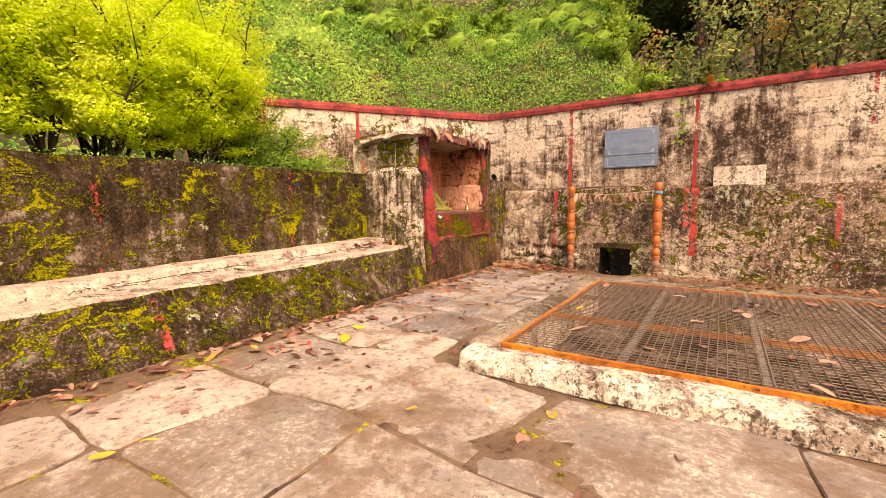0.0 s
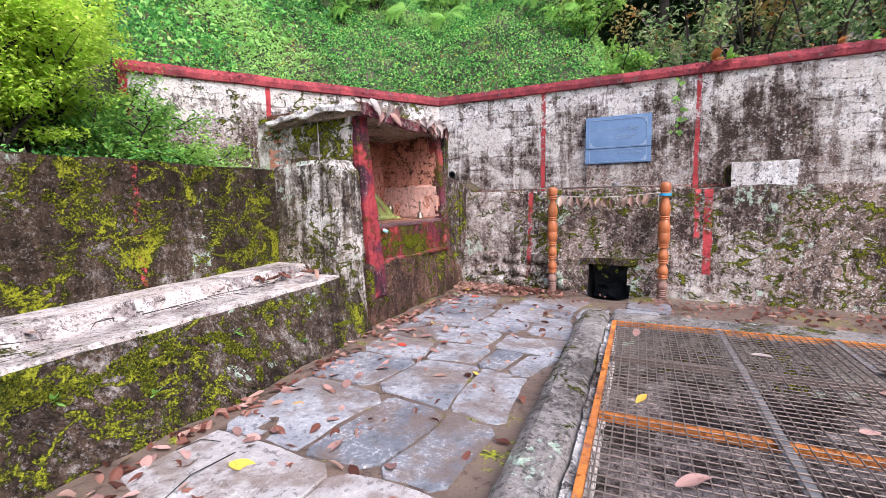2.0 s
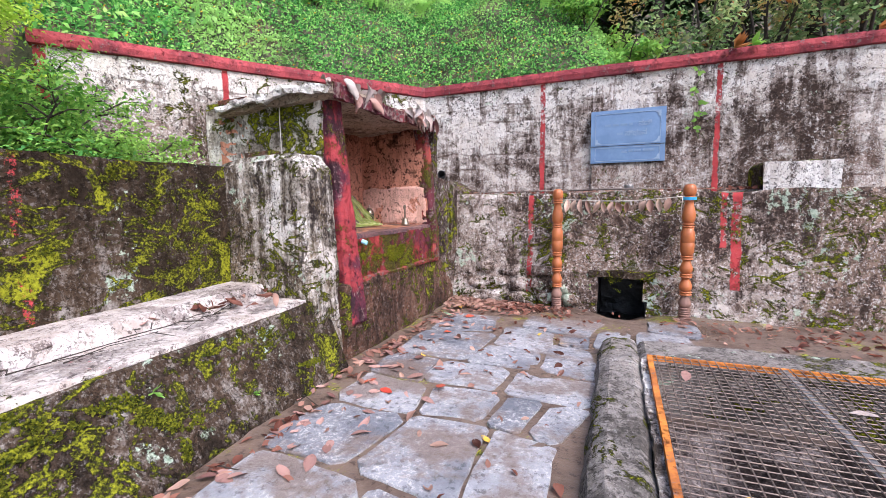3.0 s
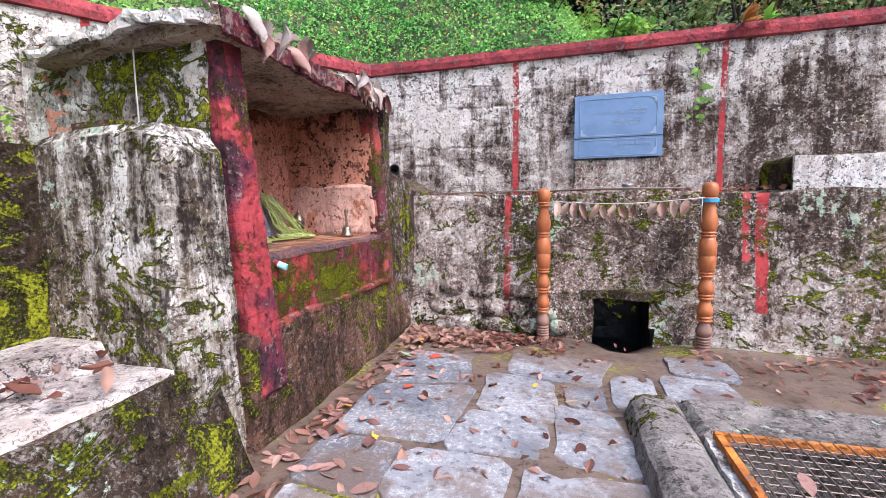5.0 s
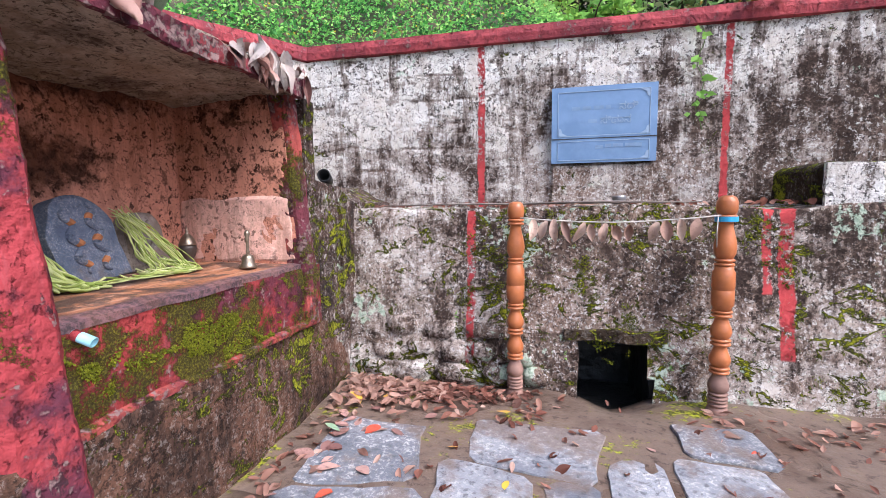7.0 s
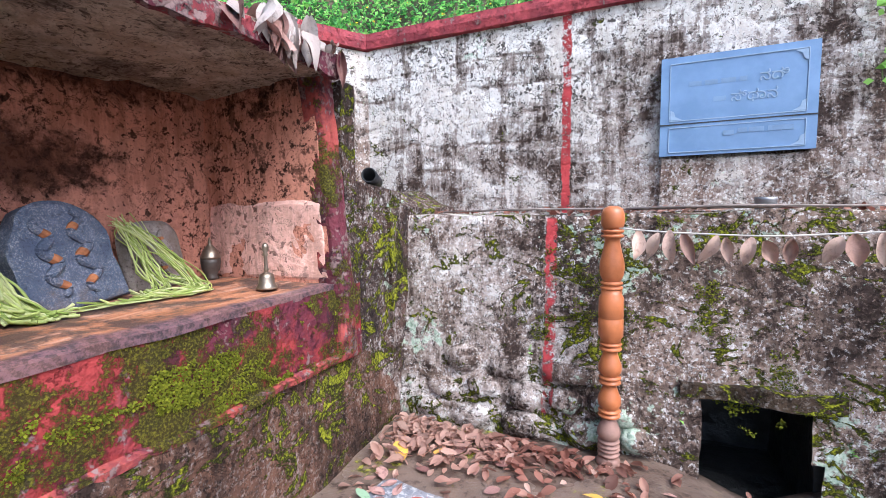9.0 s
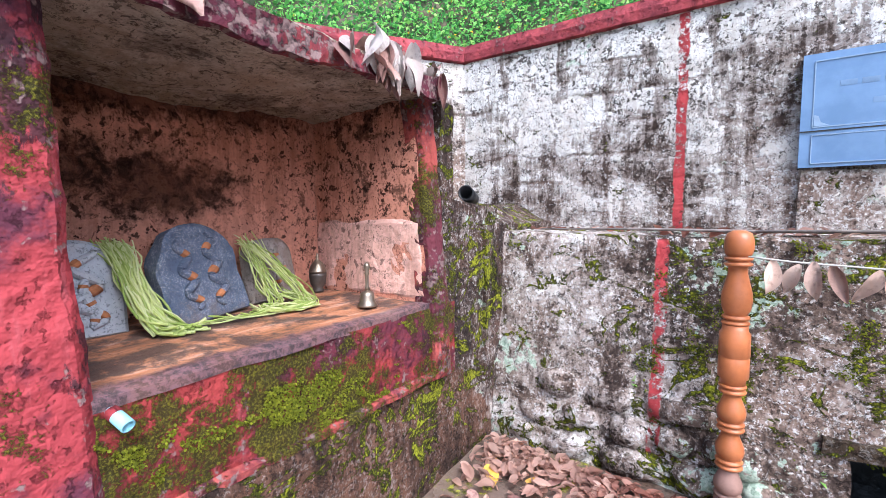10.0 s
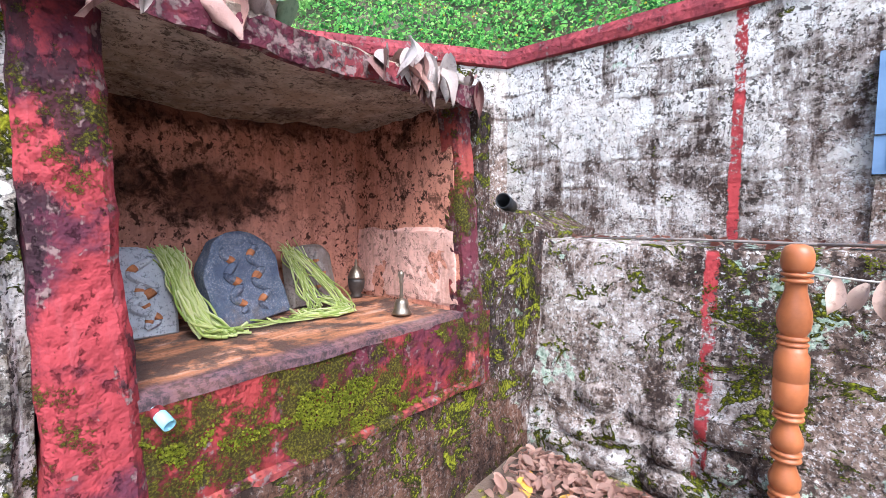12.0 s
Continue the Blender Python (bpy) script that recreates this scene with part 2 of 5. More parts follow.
def foliage(name, *stops, gloss=0.62):
    n = Nodes(name, gloss, 0.2)
    col = n.ramp(n.island(), *stops)
    col = n.mix(n.step(n.noise(0.8, 5, 0.65), 0.48, 0.68, 0.5), col, tuple(c * 0.8 for c in stops[0][1]))
    col = n.mix(n.step(n.noise(0.5, 4, 0.6), 0.5, 0.62, 0.5), col, stops[-1][1])
    n.b.inputs["Subsurface Weight"].default_value = 0.0
    n.put(n.b.inputs["Base Color"], col)
    tr = n.t.nodes.new("ShaderNodeBsdfTranslucent")
    n.put(tr.inputs["Color"], col)
    mx = n.t.nodes.new("ShaderNodeMixShader")
    mx.inputs[0].default_value = 0.5
    n.t.links.new(n.b.outputs[0], mx.inputs[1])
    n.t.links.new(tr.outputs[0], mx.inputs[2])
    n.t.links.new(mx.outputs[0], n.t.nodes["Material Output"].inputs["Surface"])
    return n.m


OLD = ((0.050, 0.033, 0.026), (0.25, 0.172, 0.135))
M_UPPER = old_wall("limewashed_wall", 0.55, 0.06, 0.16, 2.1, OLD, lichen=0.1, streak=0.80, patch=2.4, bare=((-0.5, 1.5, 0.10), (-2.15, -0.2, 0.08)), courses=0.21, black=0.25, bands=((-2.32, 0.08, 1.30, 2.78, 0.66), (-0.30, 0.075, 1.30, 2.78, 0.7), (1.75, 0.07, 1.3, 2.78, 0.4)))
M_UPPER2 = old_wall("limewashed_wall_end", 0.36, 0.34, 0.42, 2.3, OLD, lichen=0.1, courses=0.21, bands=((5.07, 0.10, 1.5, 2.78, 0.7), (6.42, 0.075, 2.2, 2.78, 0.85)), along=1)
M_LOWER = old_wall("mossy_stone_wall", 0.27, 0.56, 0.0, 0.7, ((0.045, 0.030, 0.024), (0.30, 0.208, 0.158)), lichen=0.6, black=0.3, patch=3.4, bare=((-2.3, -0.4, 0.14), (0.1, 7.0, 0.15)), bands=((-2.28, 0.08, 0.14, 1.30, 0.55), (-0.205, 0.105, 0.30, 1.30, 0.62), (-0.315, 0.07, 0.72, 1.30, 0.55), (1.37, 0.06, 0.2, 1.3, 0.45)))
M_LEFT = old_wall("mossy_dark_wall", -0.18, 0.86, 0.0, 0.8, ((0.024, 0.016, 0.010), (0.082, 0.054, 0.034)), lichen=0.25, dust=0.15, patch=2.3, bands=((1.91, 0.07, 0.5, 1.49, 0.25), (3.81, 0.07, 0.55, 1.52, 0.25)), along=1)
M_BENCH = old_wall("mossy_bench_face", -0.10, 0.74, 0.0, 0.8, ((0.020, 0.014, 0.010), (0.078, 0.050, 0.032)), lichen=0.25, dust=0.18, bands=((1.97, 0.08, 0.05, 0.42, 0.35),), along=1)
M_PIER = old_wall("mossy_pier", -0.05, 0.78, 0.0, 0.8, lichen=0.4, streak=0.7, dust=0.45)
M_BENCHTOP = old_wall("bench_plaster", 0.68, 0.12, 0.0, 0.5, ((0.14, 0.10, 0.09), (0.28, 0.22, 0.20)), (0.62, 0.56, 0.52), 0.0, 0.1, black=0.35, bands=((1.7, 0.10, 0.0, 1.0, 0.12), (3.75, 0.08, 0.0, 1.0, 0.08)), along=1)
M_STUB = old_wall("white_buttress", 0.40, 0.50, 0.14, 1.0, (DARK, (0.20, 0.145, 0.085)), streak=1.1, dust=0.5, black=0.6, bare=((-5.2, -3.55, 0.13),))
M_SIDE = old_wall("mossy_shrine_side", 0.5, 0.84, 0.1, 1.8, ((0.09, 0.072, 0.058), (0.27, 0.21, 0.16)), dust=0.3)
M_PLINTH = old_wall("shrine_plinth", -0.3, 0.72, 0.0, 0.5, ((0.035, 0.022, 0.017), (0.14, 0.070, 0.045)), lichen=0.0, streak=0.7, dust=0.15)
M_APRON = red_paint("red_apron", (0.32, 0.045, 0.042), 0.35, 0.80)
# the dark patches are soot plus the unlit upper niche's shade, as colour
M_NICHE = old_wall("pink_niche_plaster", 1.0, 0.0, -0.22, 1.58, ((0.024, 0.012, 0.009), (0.14, 0.060, 0.036)), (0.70, 0.315, 0.215), 0.0, 0.4, dust=0.1, black=-0.35, soot_shade=((6.16, 1.58, 0.42, 0.17, 0.9), (5.75, 1.62, 0.3, 0.16, 0.8), (6.1, 2.03, 1.1, 0.16, 0.85)))
M_DADO = old_wall("pale_pink_plaster", 1.15, 0.0, 0.0, 1.2, ((0.42, 0.24, 0.19), (0.52, 0.31, 0.25)), (0.86, 0.52, 0.42), 0.0, 0.3, black=-0.3)


def shelf_screed():
    """Worn screed with long dark and orange stains along the shelf."""
    n = Nodes("stained_shelf_screed", 0.6, 0.3)
    long_, fine, mid = n.noise(2.2, 8, 0.7, n.stretch(6, 0.9, 6)), n.noise(45, 6, 0.75), n.noise(5, 7, 0.7)
    col = n.ramp(long_, (0.30, (0.07, 0.05, 0.045)), (0.44, (0.32, 0.13, 0.06)), (0.54, (0.48, 0.21, 0.11)), (0.66, (0.58, 0.40, 0.32)), (0.8, (0.30, 0.12, 0.10)))
    col = n.mix(n.step(mid, 0.44, 0.56, 0.9), col, (0.055, 0.036, 0.032))
    col = n.mix(n.step(fine, 0.52, 0.66, 0.5), col, (0.10, 0.07, 0.06))
    edge = n.step(n.calc("ADD", n.axis(0), n.calc("MULTIPLY", mid, 0.08)), -3.285, -3.235, 0.85)
    col = n.mix(edge, col, n.mix(n.step(fine, 0.4, 0.6), (0.035, 0.027, 0.032), (0.17, 0.09, 0.10)))
    return n.done(col, n.sum((long_, 0.4), (fine, 0.4)), 0.012)


M_SHELF = shelf_screed()
M_ROOF = old_wall("grey_concrete_slab", 0.7, 0.0, 0.0, 2.0, ((0.10, 0.070, 0.055), (0.27, 0.205, 0.16)), (0.46, 0.37, 0.29), 0.0, 0.1, dust=0.3, black=0.2)
M_RED = red_paint("red_paint", (0.47, 0.085, 0.095), 0.30, 0.12, 0.4)
M_ROOFEDGE = red_paint("weathered_roof_edge_paint", (0.27, 0.050, 0.055), 0.85, 0.12)
M_POSTOLD = red_paint("mossy_red_post_paint", (0.36, 0.075, 0.06), 0.75, 0.62)
M_POST = red_paint("red_post_paint", (0.33, 0.046, 0.052), 0.40, 0.30, 1.0)
M_KERB = old_wall("white_kerb", 0.52, 0.12, 0.0, 0.1, ((0.06, 0.045, 0.035), (0.2, 0.14, 0.11)), lichen=0.0)
M_KERBGREY = old_wall("kerb_concrete", 0.35, 0.42, 0.0, 0.1, ((0.10, 0.088, 0.078), (0.23, 0.20, 0.18)), (0.40, 0.37, 0.345), 0.3, 0.3, dust=0.6)
M_FLAG = stone("flagstone", (0.135, 0.143, 0.166), (0.33, 0.33, 0.35), 2.5, 0.62, 0.018, 0.0, 0.75)
M_FLAGPALE = stone("pale_worn_flagstone", (0.21, 0.19, 0.185), (0.43, 0.395, 0.38), 2.2, 0.66, 0.018, 0.0, 0.85)
M_MUD = stone("muddy_joint", (0.080, 0.048, 0.033), (0.20, 0.150, 0.118), 1.6, 0.58, 0.012, 0.45, 0.05)
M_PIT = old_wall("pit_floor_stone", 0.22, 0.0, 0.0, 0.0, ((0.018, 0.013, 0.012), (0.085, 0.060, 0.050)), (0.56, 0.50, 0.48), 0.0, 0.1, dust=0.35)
# near-black colour stands in for the darkness inside recesses
M_HOLE = plain("recess_shade_black", (0.025, 0.025, 0.024), 0.35, 0, 0.5, 9, 0.02)
M_ORANGE = red_paint("orange_angle_iron", (0.72, 0.25, 0.05), 0.25, 0.0, 0.25)
M_STEEL = plain("galvanised_flat", (0.34, 0.33, 0.33), 0.45, 0.7, 0.3)
M_WIRE = plain("rusty_wire", (0.24, 0.185, 0.155), 0.55, 0.5, 0.4, 30)
M_TURNED = plain("varnished_turned_wood", (0.50, 0.16, 0.055), 0.35, 0, 0.3, 6, 0.003)
M_TURNEDLOW = plain("dusty_turned_wood", (0.30, 0.17, 0.13), 0.7, 0, 0.35, 8, 0.003)
M_DRYLEAF = foliage("dry_leaf", (0.0, (0.09, 0.035, 0.025)), (0.4, (0.26, 0.10, 0.07)), (0.75, (0.45, 0.22, 0.16)), (1.0, (0.64, 0.43, 0.34)))
M_YELLOWLEAF = foliage("yellow_leaf", (0.0, (0.75, 0.50, 0.02)), (1.0, (0.62, 0.34, 0.03)))


# ---- mesh helpers ----
def mesh_of(name, verts, faces, mats, smooth=False, slots=None):
    me = bpy.data.meshes.new(name)
    me.from_pydata([tuple(v) for v in verts], [], faces)
    for m in mats if isinstance(mats, (list, tuple)) else [mats]:
        me.materials.append(m)
    if slots is not None:
        me.polygons.foreach_set("material_index", slots)
    if smooth:
        me.polygons.foreach_set("use_smooth", [True] * len(me.polygons))
    me.update()
    return me


def put_mesh(name, me, parent=None, label="", at=None):
    ob = new(name, me)
    if parent is not None:
        ob.parent = parent
    if at is not None:
        ob.matrix_basis = at
    if label:
        tagged(ob, label)
    return ob


def thing(name, label, category, group="", kind="", at=None):
    """An empty at a thing's base, to carry its parts."""
    ob = tagged(new(name), label, category, group, kind)
    if at is not None:
        ob.matrix_basis = at
    return ob


def rough_box(lo, hi, cell=0.06, amp=0.01, freq=2.5, shape=None, fine=0.4, round_=0.0):
    """Vertices and faces of a box cut into cells and roughened by noise; shape moves each point first."""
    n = [max(1, round((hi[k] - lo[k]) / cell)) for k in range(3)]
    index, verts, faces = {}, [], []

    def vid(i, j, k):
        if (i, j, k) not in index:
            index[i, j, k] = len(verts)
            p = Vector([lo[a] + (hi[a] - lo[a]) * q / n[a] for a, q in enumerate((i, j, k))])
            if round_:
                edge = sum(q in (0, n[a]) for a, q in enumerate((i, j, k)))
                if edge > 1:
                    c = Vector([(lo[a] + hi[a]) / 2 for a in range(3)])
                    for a, q in enumerate((i, j, k)):
                        if q in (0, n[a]):
                            p[a] += math.copysign(round_, c[a] - p[a])
            if shape:
                p = Vector(shape(p))
            d = noise.noise_vector(p * freq) * amp + noise.noise_vector(p * freq * 4.3) * amp * fine
            verts.append(p + d)
        return index[i, j, k]

    for a in range(3):
        b, c = (a + 1) % 3, (a + 2) % 3
        for side in (0, n[a]):
            for u in range(n[b]):
                for v in range(n[c]):
                    q = []
                    for du, dv in ((0, 0), (1, 0), (1, 1), (0, 1)):
                        ijk = [0, 0, 0]
                        ijk[a], ijk[b], ijk[c] = side, u + du, v + dv
                        q.append(vid(*ijk))
                    faces.append(q if side else q[::-1])
    return verts, faces


def block(name, lo, hi, mat, parent=None, label="", **kw):
    v, f = rough_box(lo, hi, **kw)
    return put_mesh(name, mesh_of(name, v, f, mat), parent, label)


def join(*pairs):
    """Several (verts, faces) as one."""
    verts, faces = [], []
    for v, f in pairs:
        n = len(verts)
        verts += list(v)
        faces += [[i + n for i in q] for q in f]
    return verts, faces


def box(lo, hi):
    v = [(x, y, z) for x in (lo[0], hi[0]) for y in (lo[1], hi[1]) for z in (lo[2], hi[2])]
    return v, [[0, 1, 3, 2], [4, 6, 7, 5], [0, 4, 5, 1], [2, 3, 7, 6], [0, 2, 6, 4], [1, 5, 7, 3]]


def lathe(profile, sides=28):
    """A turned body from (radius, height) pairs, closed at both ends."""
    verts, faces = [], []
    for r, z in profile:
        verts += [(r * math.cos(2 * math.pi * k / sides), r * math.sin(2 * math.pi * k / sides), z) for k in range(sides)]
    for i in range(len(profile) - 1):
        for k in range(sides):
            a, b = i * sides + k, i * sides + (k + 1) % sides
            faces.append([a, b, b + sides, a + sides])
    faces.append(list(range(sides))[::-1])
    faces.append([len(verts) - sides + k for k in range(sides)])
    return verts, faces


def tube(points, radii, sides=6):
    """A tapered tube along points."""
    pts = [Vector(p) for p in points]
    rs = radii if isinstance(radii, (list, tuple)) else [radii] * len(pts)
    verts, faces = [], []
    for i, p in enumerate(pts):
        d = (pts[min(i + 1, len(pts) - 1)] - pts[max(i - 1, 0)]).normalized()
        a = d.cross(Vector((0.31, 0.17, 0.93)))
        a = a.normalized() if a.length > 1e-4 else Vector((1, 0, 0))
        b = d.cross(a)
        verts += [p + rs[i] * (a * math.cos(2 * math.pi * k / sides) + b * math.sin(2 * math.pi * k / sides)) for k in range(sides)]
    for i in range(len(pts) - 1):
        for k in range(sides):
            q, r = i * sides + k, i * sides + (k + 1) % sides
            faces.append([q, r, r + sides, q + sides])
    faces.append(list(range(sides))[::-1])
    faces.append([len(verts) - sides + k for k in range(sides)])
    return verts, faces


# ---- large structure ----
BACK_X = 7.0        # where the back wall runs on to
WALL_Y = 8.70       # face of the upper back wall
LOW_Y = 7.72        # foot of the lower back wall
CORNER, END = Vector((-4.08, 8.68, 0)), Vector((-6.40, 5.04, 0))
DIAG = (END - CORNER).normalized()
OUT = Vector((-DIAG.y, DIAG.x, 0)) * (1 if Vector((-DIAG.y, DIAG.x, 0)).x < 0 else -1)


def on_diag(p):
    """A box laid along x and y becomes a wall along the slanting upper wall: x runs along it, y behind it."""
    q = CORNER + DIAG * p.x + OUT * p.y
    return q.x, q.y, p.z


def batter(p):
    """The lower back wall leans back a little, and its top edge is worn."""
    lean = 0.16 * max(0.0, p.z) / 1.3
    wave = 0.03 * noise.noise(Vector((p.x * 0.8, 3, p.z))) * (p.z > 0)
    return p.x, p.y + (lean + wave if p.y < 8.2 else 0), p.z + (0.02 * noise.noise(Vector((p.x * 1.3, 0, 0))) if p.z > 1.2 else 0)


wall_back = thing("wall_back", "tall back wall of worn limewashed plaster on stone", "wall", kind="structure")
block("upper_wall", (-4.25, WALL_Y, 1.0), (BACK_X, WALL_Y + 0.42, 2.77), M_UPPER, wall_back, "blotchy white limewash over dark grime", cell=0.06, amp=0.016, freq=2.2)
block("coping", (-4.12, WALL_Y - 0.05, 2.765), (BACK_X, WALL_Y + 0.46, 2.915), M_RED, wall_back, "red painted coping", cell=0.07, amp=0.006, freq=3, round_=0.012)
lv0, lf0 = rough_box((-3.45, LOW_Y, -0.4), (BACK_X, WALL_Y + 0.1, 1.31), 0.05, 0.03, 2.3, batter)


def in_outlet(q):
    m = sum((lv0[k] for k in q), Vector()) / len(q)
    return m.y < 8.1 and -1.51 < m.x < -1.02 and m.z < 0.385


put_mesh("lower_wall", mesh_of("lower_wall", lv0, [q for q in lf0 if not in_outlet(q)], M_LOWER, True), wall_back, "mossy rubble wall with a ledge on top")
block("ledge_mound", (-4.2, 7.60, 0.3), (-3.22, WALL_Y, 1.50), M_PIER, wall_back, "mossy raised end of the ledge", cell=0.05, amp=0.04, freq=3,
      shape=lambda p: (p.x, p.y, p.z - (max(0, p.x + 3.5) * 0.5 if p.z > 1.3 else 0)))
# lining of the opening; its inner darkness is put into the colour
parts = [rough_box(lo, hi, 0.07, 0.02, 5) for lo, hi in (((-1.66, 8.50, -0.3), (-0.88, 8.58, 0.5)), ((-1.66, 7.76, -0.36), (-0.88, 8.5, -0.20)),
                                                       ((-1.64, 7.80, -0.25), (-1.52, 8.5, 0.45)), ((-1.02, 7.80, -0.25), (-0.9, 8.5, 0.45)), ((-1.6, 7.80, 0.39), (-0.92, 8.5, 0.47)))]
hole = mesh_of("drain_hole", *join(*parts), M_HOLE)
put_mesh("drain_hole", hole, wall_back, "wet inside of the low square opening, its shade painted black")
block("lintel", (-1.60, LOW_Y - 0.035, 0.375), (-0.93, LOW_Y + 0.25, 0.45), M_LEFT, wall_back, "rough stone lintel", cell=0.045, amp=0.02, freq=5, shape=batter)

wall_left_upper = thing("wall_upper_left", "slanting limewashed wall with a red coping", "wall", kind="structure")
LONG = (END - CORNER).length
block("upper_wall", (-0.2, 0, 1.0), (LONG, 0.4, 2.77), M_UPPER2, wall_left_upper, "blotchy white limewash over dark grime", cell=0.06, amp=0.016, freq=2.2, shape=on_diag)
block("coping", (-0.05, -0.05, 2.765), (LONG + 0.05, 0.44, 2.915), M_RED, wall_left_upper, "red painted coping", cell=0.07, amp=0.006, freq=3, round_=0.012, shape=on_diag)

wall_left = thing("wall_left", "low mossy terrace wall behind a bench", "wall", kind="structure")
block("terrace_wall", (-4.75, -5.0, -0.4), (-4.06, 5.3, 1.53), M_LEFT, wall_left, "dark plaster with green moss", cell=0.055, amp=0.022, freq=2.0,
      shape=lambda p: (p.x - (0.0 if p.x < -4.4 else (0.10 * (1.53 - max(0, p.z)) * -1 * 0.3)), p.y, p.z))


def bench_shape(p):
    front = p.x > -3.7
    top = 0.43 + 0.024 * (p.y - 1.4) + (0 if front else 0.09)
    z = p.z / 0.5 * top + (0.012 if p.z > 0.505 else 0) if p.z > 0 else p.z
    x = p.x
    if front:
        foot = 0.30 - 0.09 * min(max((p.y - 3.8) / 1.2, 0), 1)
        x += foot * max(0.0, 1 - p.z / 0.5) ** 1.3 if p.z >= 0 else foot
    return x, p.y, z


bench = thing("masonry_bench", "long mossy masonry bench with a worn plaster seat", "bench", kind="structure")
bv, bf = rough_box((-4.1, -5.0, -0.3), (-3.27, 5.25, 0.5), 0.055, 0.02, 2.4, bench_shape)
put_mesh("bench_body", mesh_of("bench_body", bv, bf, M_BENCH, True), bench, "dark mossy front")
tv, tf = rough_box((-4.08, -5.0, 0.47), (-3.30, 5.2, 0.512), 0.06, 0.008, 2.4, bench_shape)
put_mesh("seat", mesh_of("seat", tv, tf, M_BENCHTOP, True), bench, "pale cracked plaster seat")

# ---- the shrine niche ----
FX = -3.20
shrine = thing("shrine", "small open masonry shrine with red posts and slab roof", "shrine")


def stub_shape(p):
    z = p.z
    if z > 1.4:
        z += 0.05 * math.sin((p.x + 4.1) * 3.2) - 0.03 + (-0.05 if p.x > -3.32 else 0)
    return p.x + (0.05 * (1.5 - p.z) / 1.5 if p.x > -3.6 else 0), p.y - (0.03 * (1.5 - p.z) if p.y < 5.25 else 0), z


block("buttress", (-4.35, 5.10, -0.2), (-3.27, 5.43, 1.58), M_STUB, shrine, "white streaked plaster buttress", cell=0.05, amp=0.02, freq=2.5, shape=stub_shape, round_=0.03)
block("side_wall", (-4.6, 5.40, 1.3), (-3.37, 5.60, 2.10), M_SIDE, shrine, "dark plaster outlined in yellow moss", cell=0.05, amp=0.012, freq=3)
block("plinth", (-4.5, 5.36, -0.2), (FX + 0.005, 7.75, 0.60), M_PLINTH, shrine, "dark damp plaster foot", cell=0.05, amp=0.018, freq=3, round_=0.012,
      shape=lambda p: (p.x + (0.03 * (0.6 - max(p.z, 0)) - 0.03 * (p.y - 5.8) if p.x > -3.6 else 0), p.y, p.z))
block("ridge", (-3.3, 5.50, 0.566), (FX + 0.012, 7.14, 0.612), M_POSTOLD, shrine, "worn pinkish ridge along the foot", cell=0.035, amp=0.016, freq=4, round_=0.012)
block("apron", (-4.4, 5.52, 0.55), (FX - 0.03, 7.28, 0.955), M_APRON, shrine, "red plaster overgrown with moss", cell=0.045, amp=0.014, freq=3)
block("shelf", (-4.2, 5.55, 0.93), (FX - 0.015, 7.06, 0.985), M_SHELF, shrine, "stained pinkish screed shelf", cell=0.05, amp=0.008, freq=4, round_=0.012)
block("back_panel", (-4.45, 5.4, 0.95), (-4.12, 7.3, 2.12), M_NICHE, shrine, "sooty pink plaster with the niche's shade painted in", cell=0.05, amp=0.010, freq=3)
block("corner_pier", (-4.2, 7.17, -0.2), (FX - 0.04, 7.8, 2.02), M_PIER, shrine, "mossy grey pier beside the shelf", cell=0.05, amp=0.016, freq=3,
      shape=lambda p: (p.x, p.y if p.z < 1.5 else min(p.y, 7.28), p.z))


def post_shape(p):
    return p.x - 0.088 * (p.z - 0.30) if p.x > -3.32 else p.x, p.y + (0.035 * max(0.0, 1.4 - p.z) if p.y > 5.52 else 0.0), p.z


def lean_back(p):
    """The upper front of the shrine leans back a little."""
    return p.x - (0.085 * max(0.0, p.z - 0.75) if p.x > -3.6 else 0.0), p.y, p.z


block("side_panel", (-4.2, 7.06, 0.95), (FX - 0.03, 7.19, 2.10), M_NICHE, shrine, "sooty pink plaster with the niche's shade painted in", cell=0.05, amp=0.010, freq=3, shape=lean_back)
block("dado", (-4.13, 7.053, 0.97), (FX - 0.03, 7.11, 1.415), M_DADO, shrine, "pale pink patched plaster", cell=0.035, amp=0.012, freq=5, round_=0.012, shape=lean_back)
block("post", (-3.42, 5.43, 0.25), (FX + 0.045, 5.62, 2.06), M_POST, shrine, "red painted post with mossy patches", cell=0.03, amp=0.014, freq=6, shape=post_shape, round_=0.014)
block("post", (-3.34, 7.06, 0.56), (FX + 0.018, 7.20, 2.09), M_POSTOLD, shrine, "narrow red painted post", cell=0.035, amp=0.011, freq=6, round_=0.012, shape=lean_back)


def roof_shape(p):
    return p.x, p.y, p.z + 0.05 * (p.x + 4.0) + 0.02 * max(0, p.y - 6.5) + 0.02 * noise.noise(Vector((p.x * 2, p.y * 2, 1)))


block("roof_slab", (-4.36, 5.32, 1.985), (FX + 0.01, 7.16, 2.06), M_ROOF, shrine, "rough grey concrete roof slab", cell=0.045, amp=0.026, freq=5, shape=roof_shape)
block("roof_edge", (FX - 0.005, 5.34, 1.955), (FX + 0.025, 7.08, 2.05), M_ROOFEDGE, shrine, "flaking red painted roof edge", cell=0.035, amp=0.024, freq=7, shape=roof_shape)

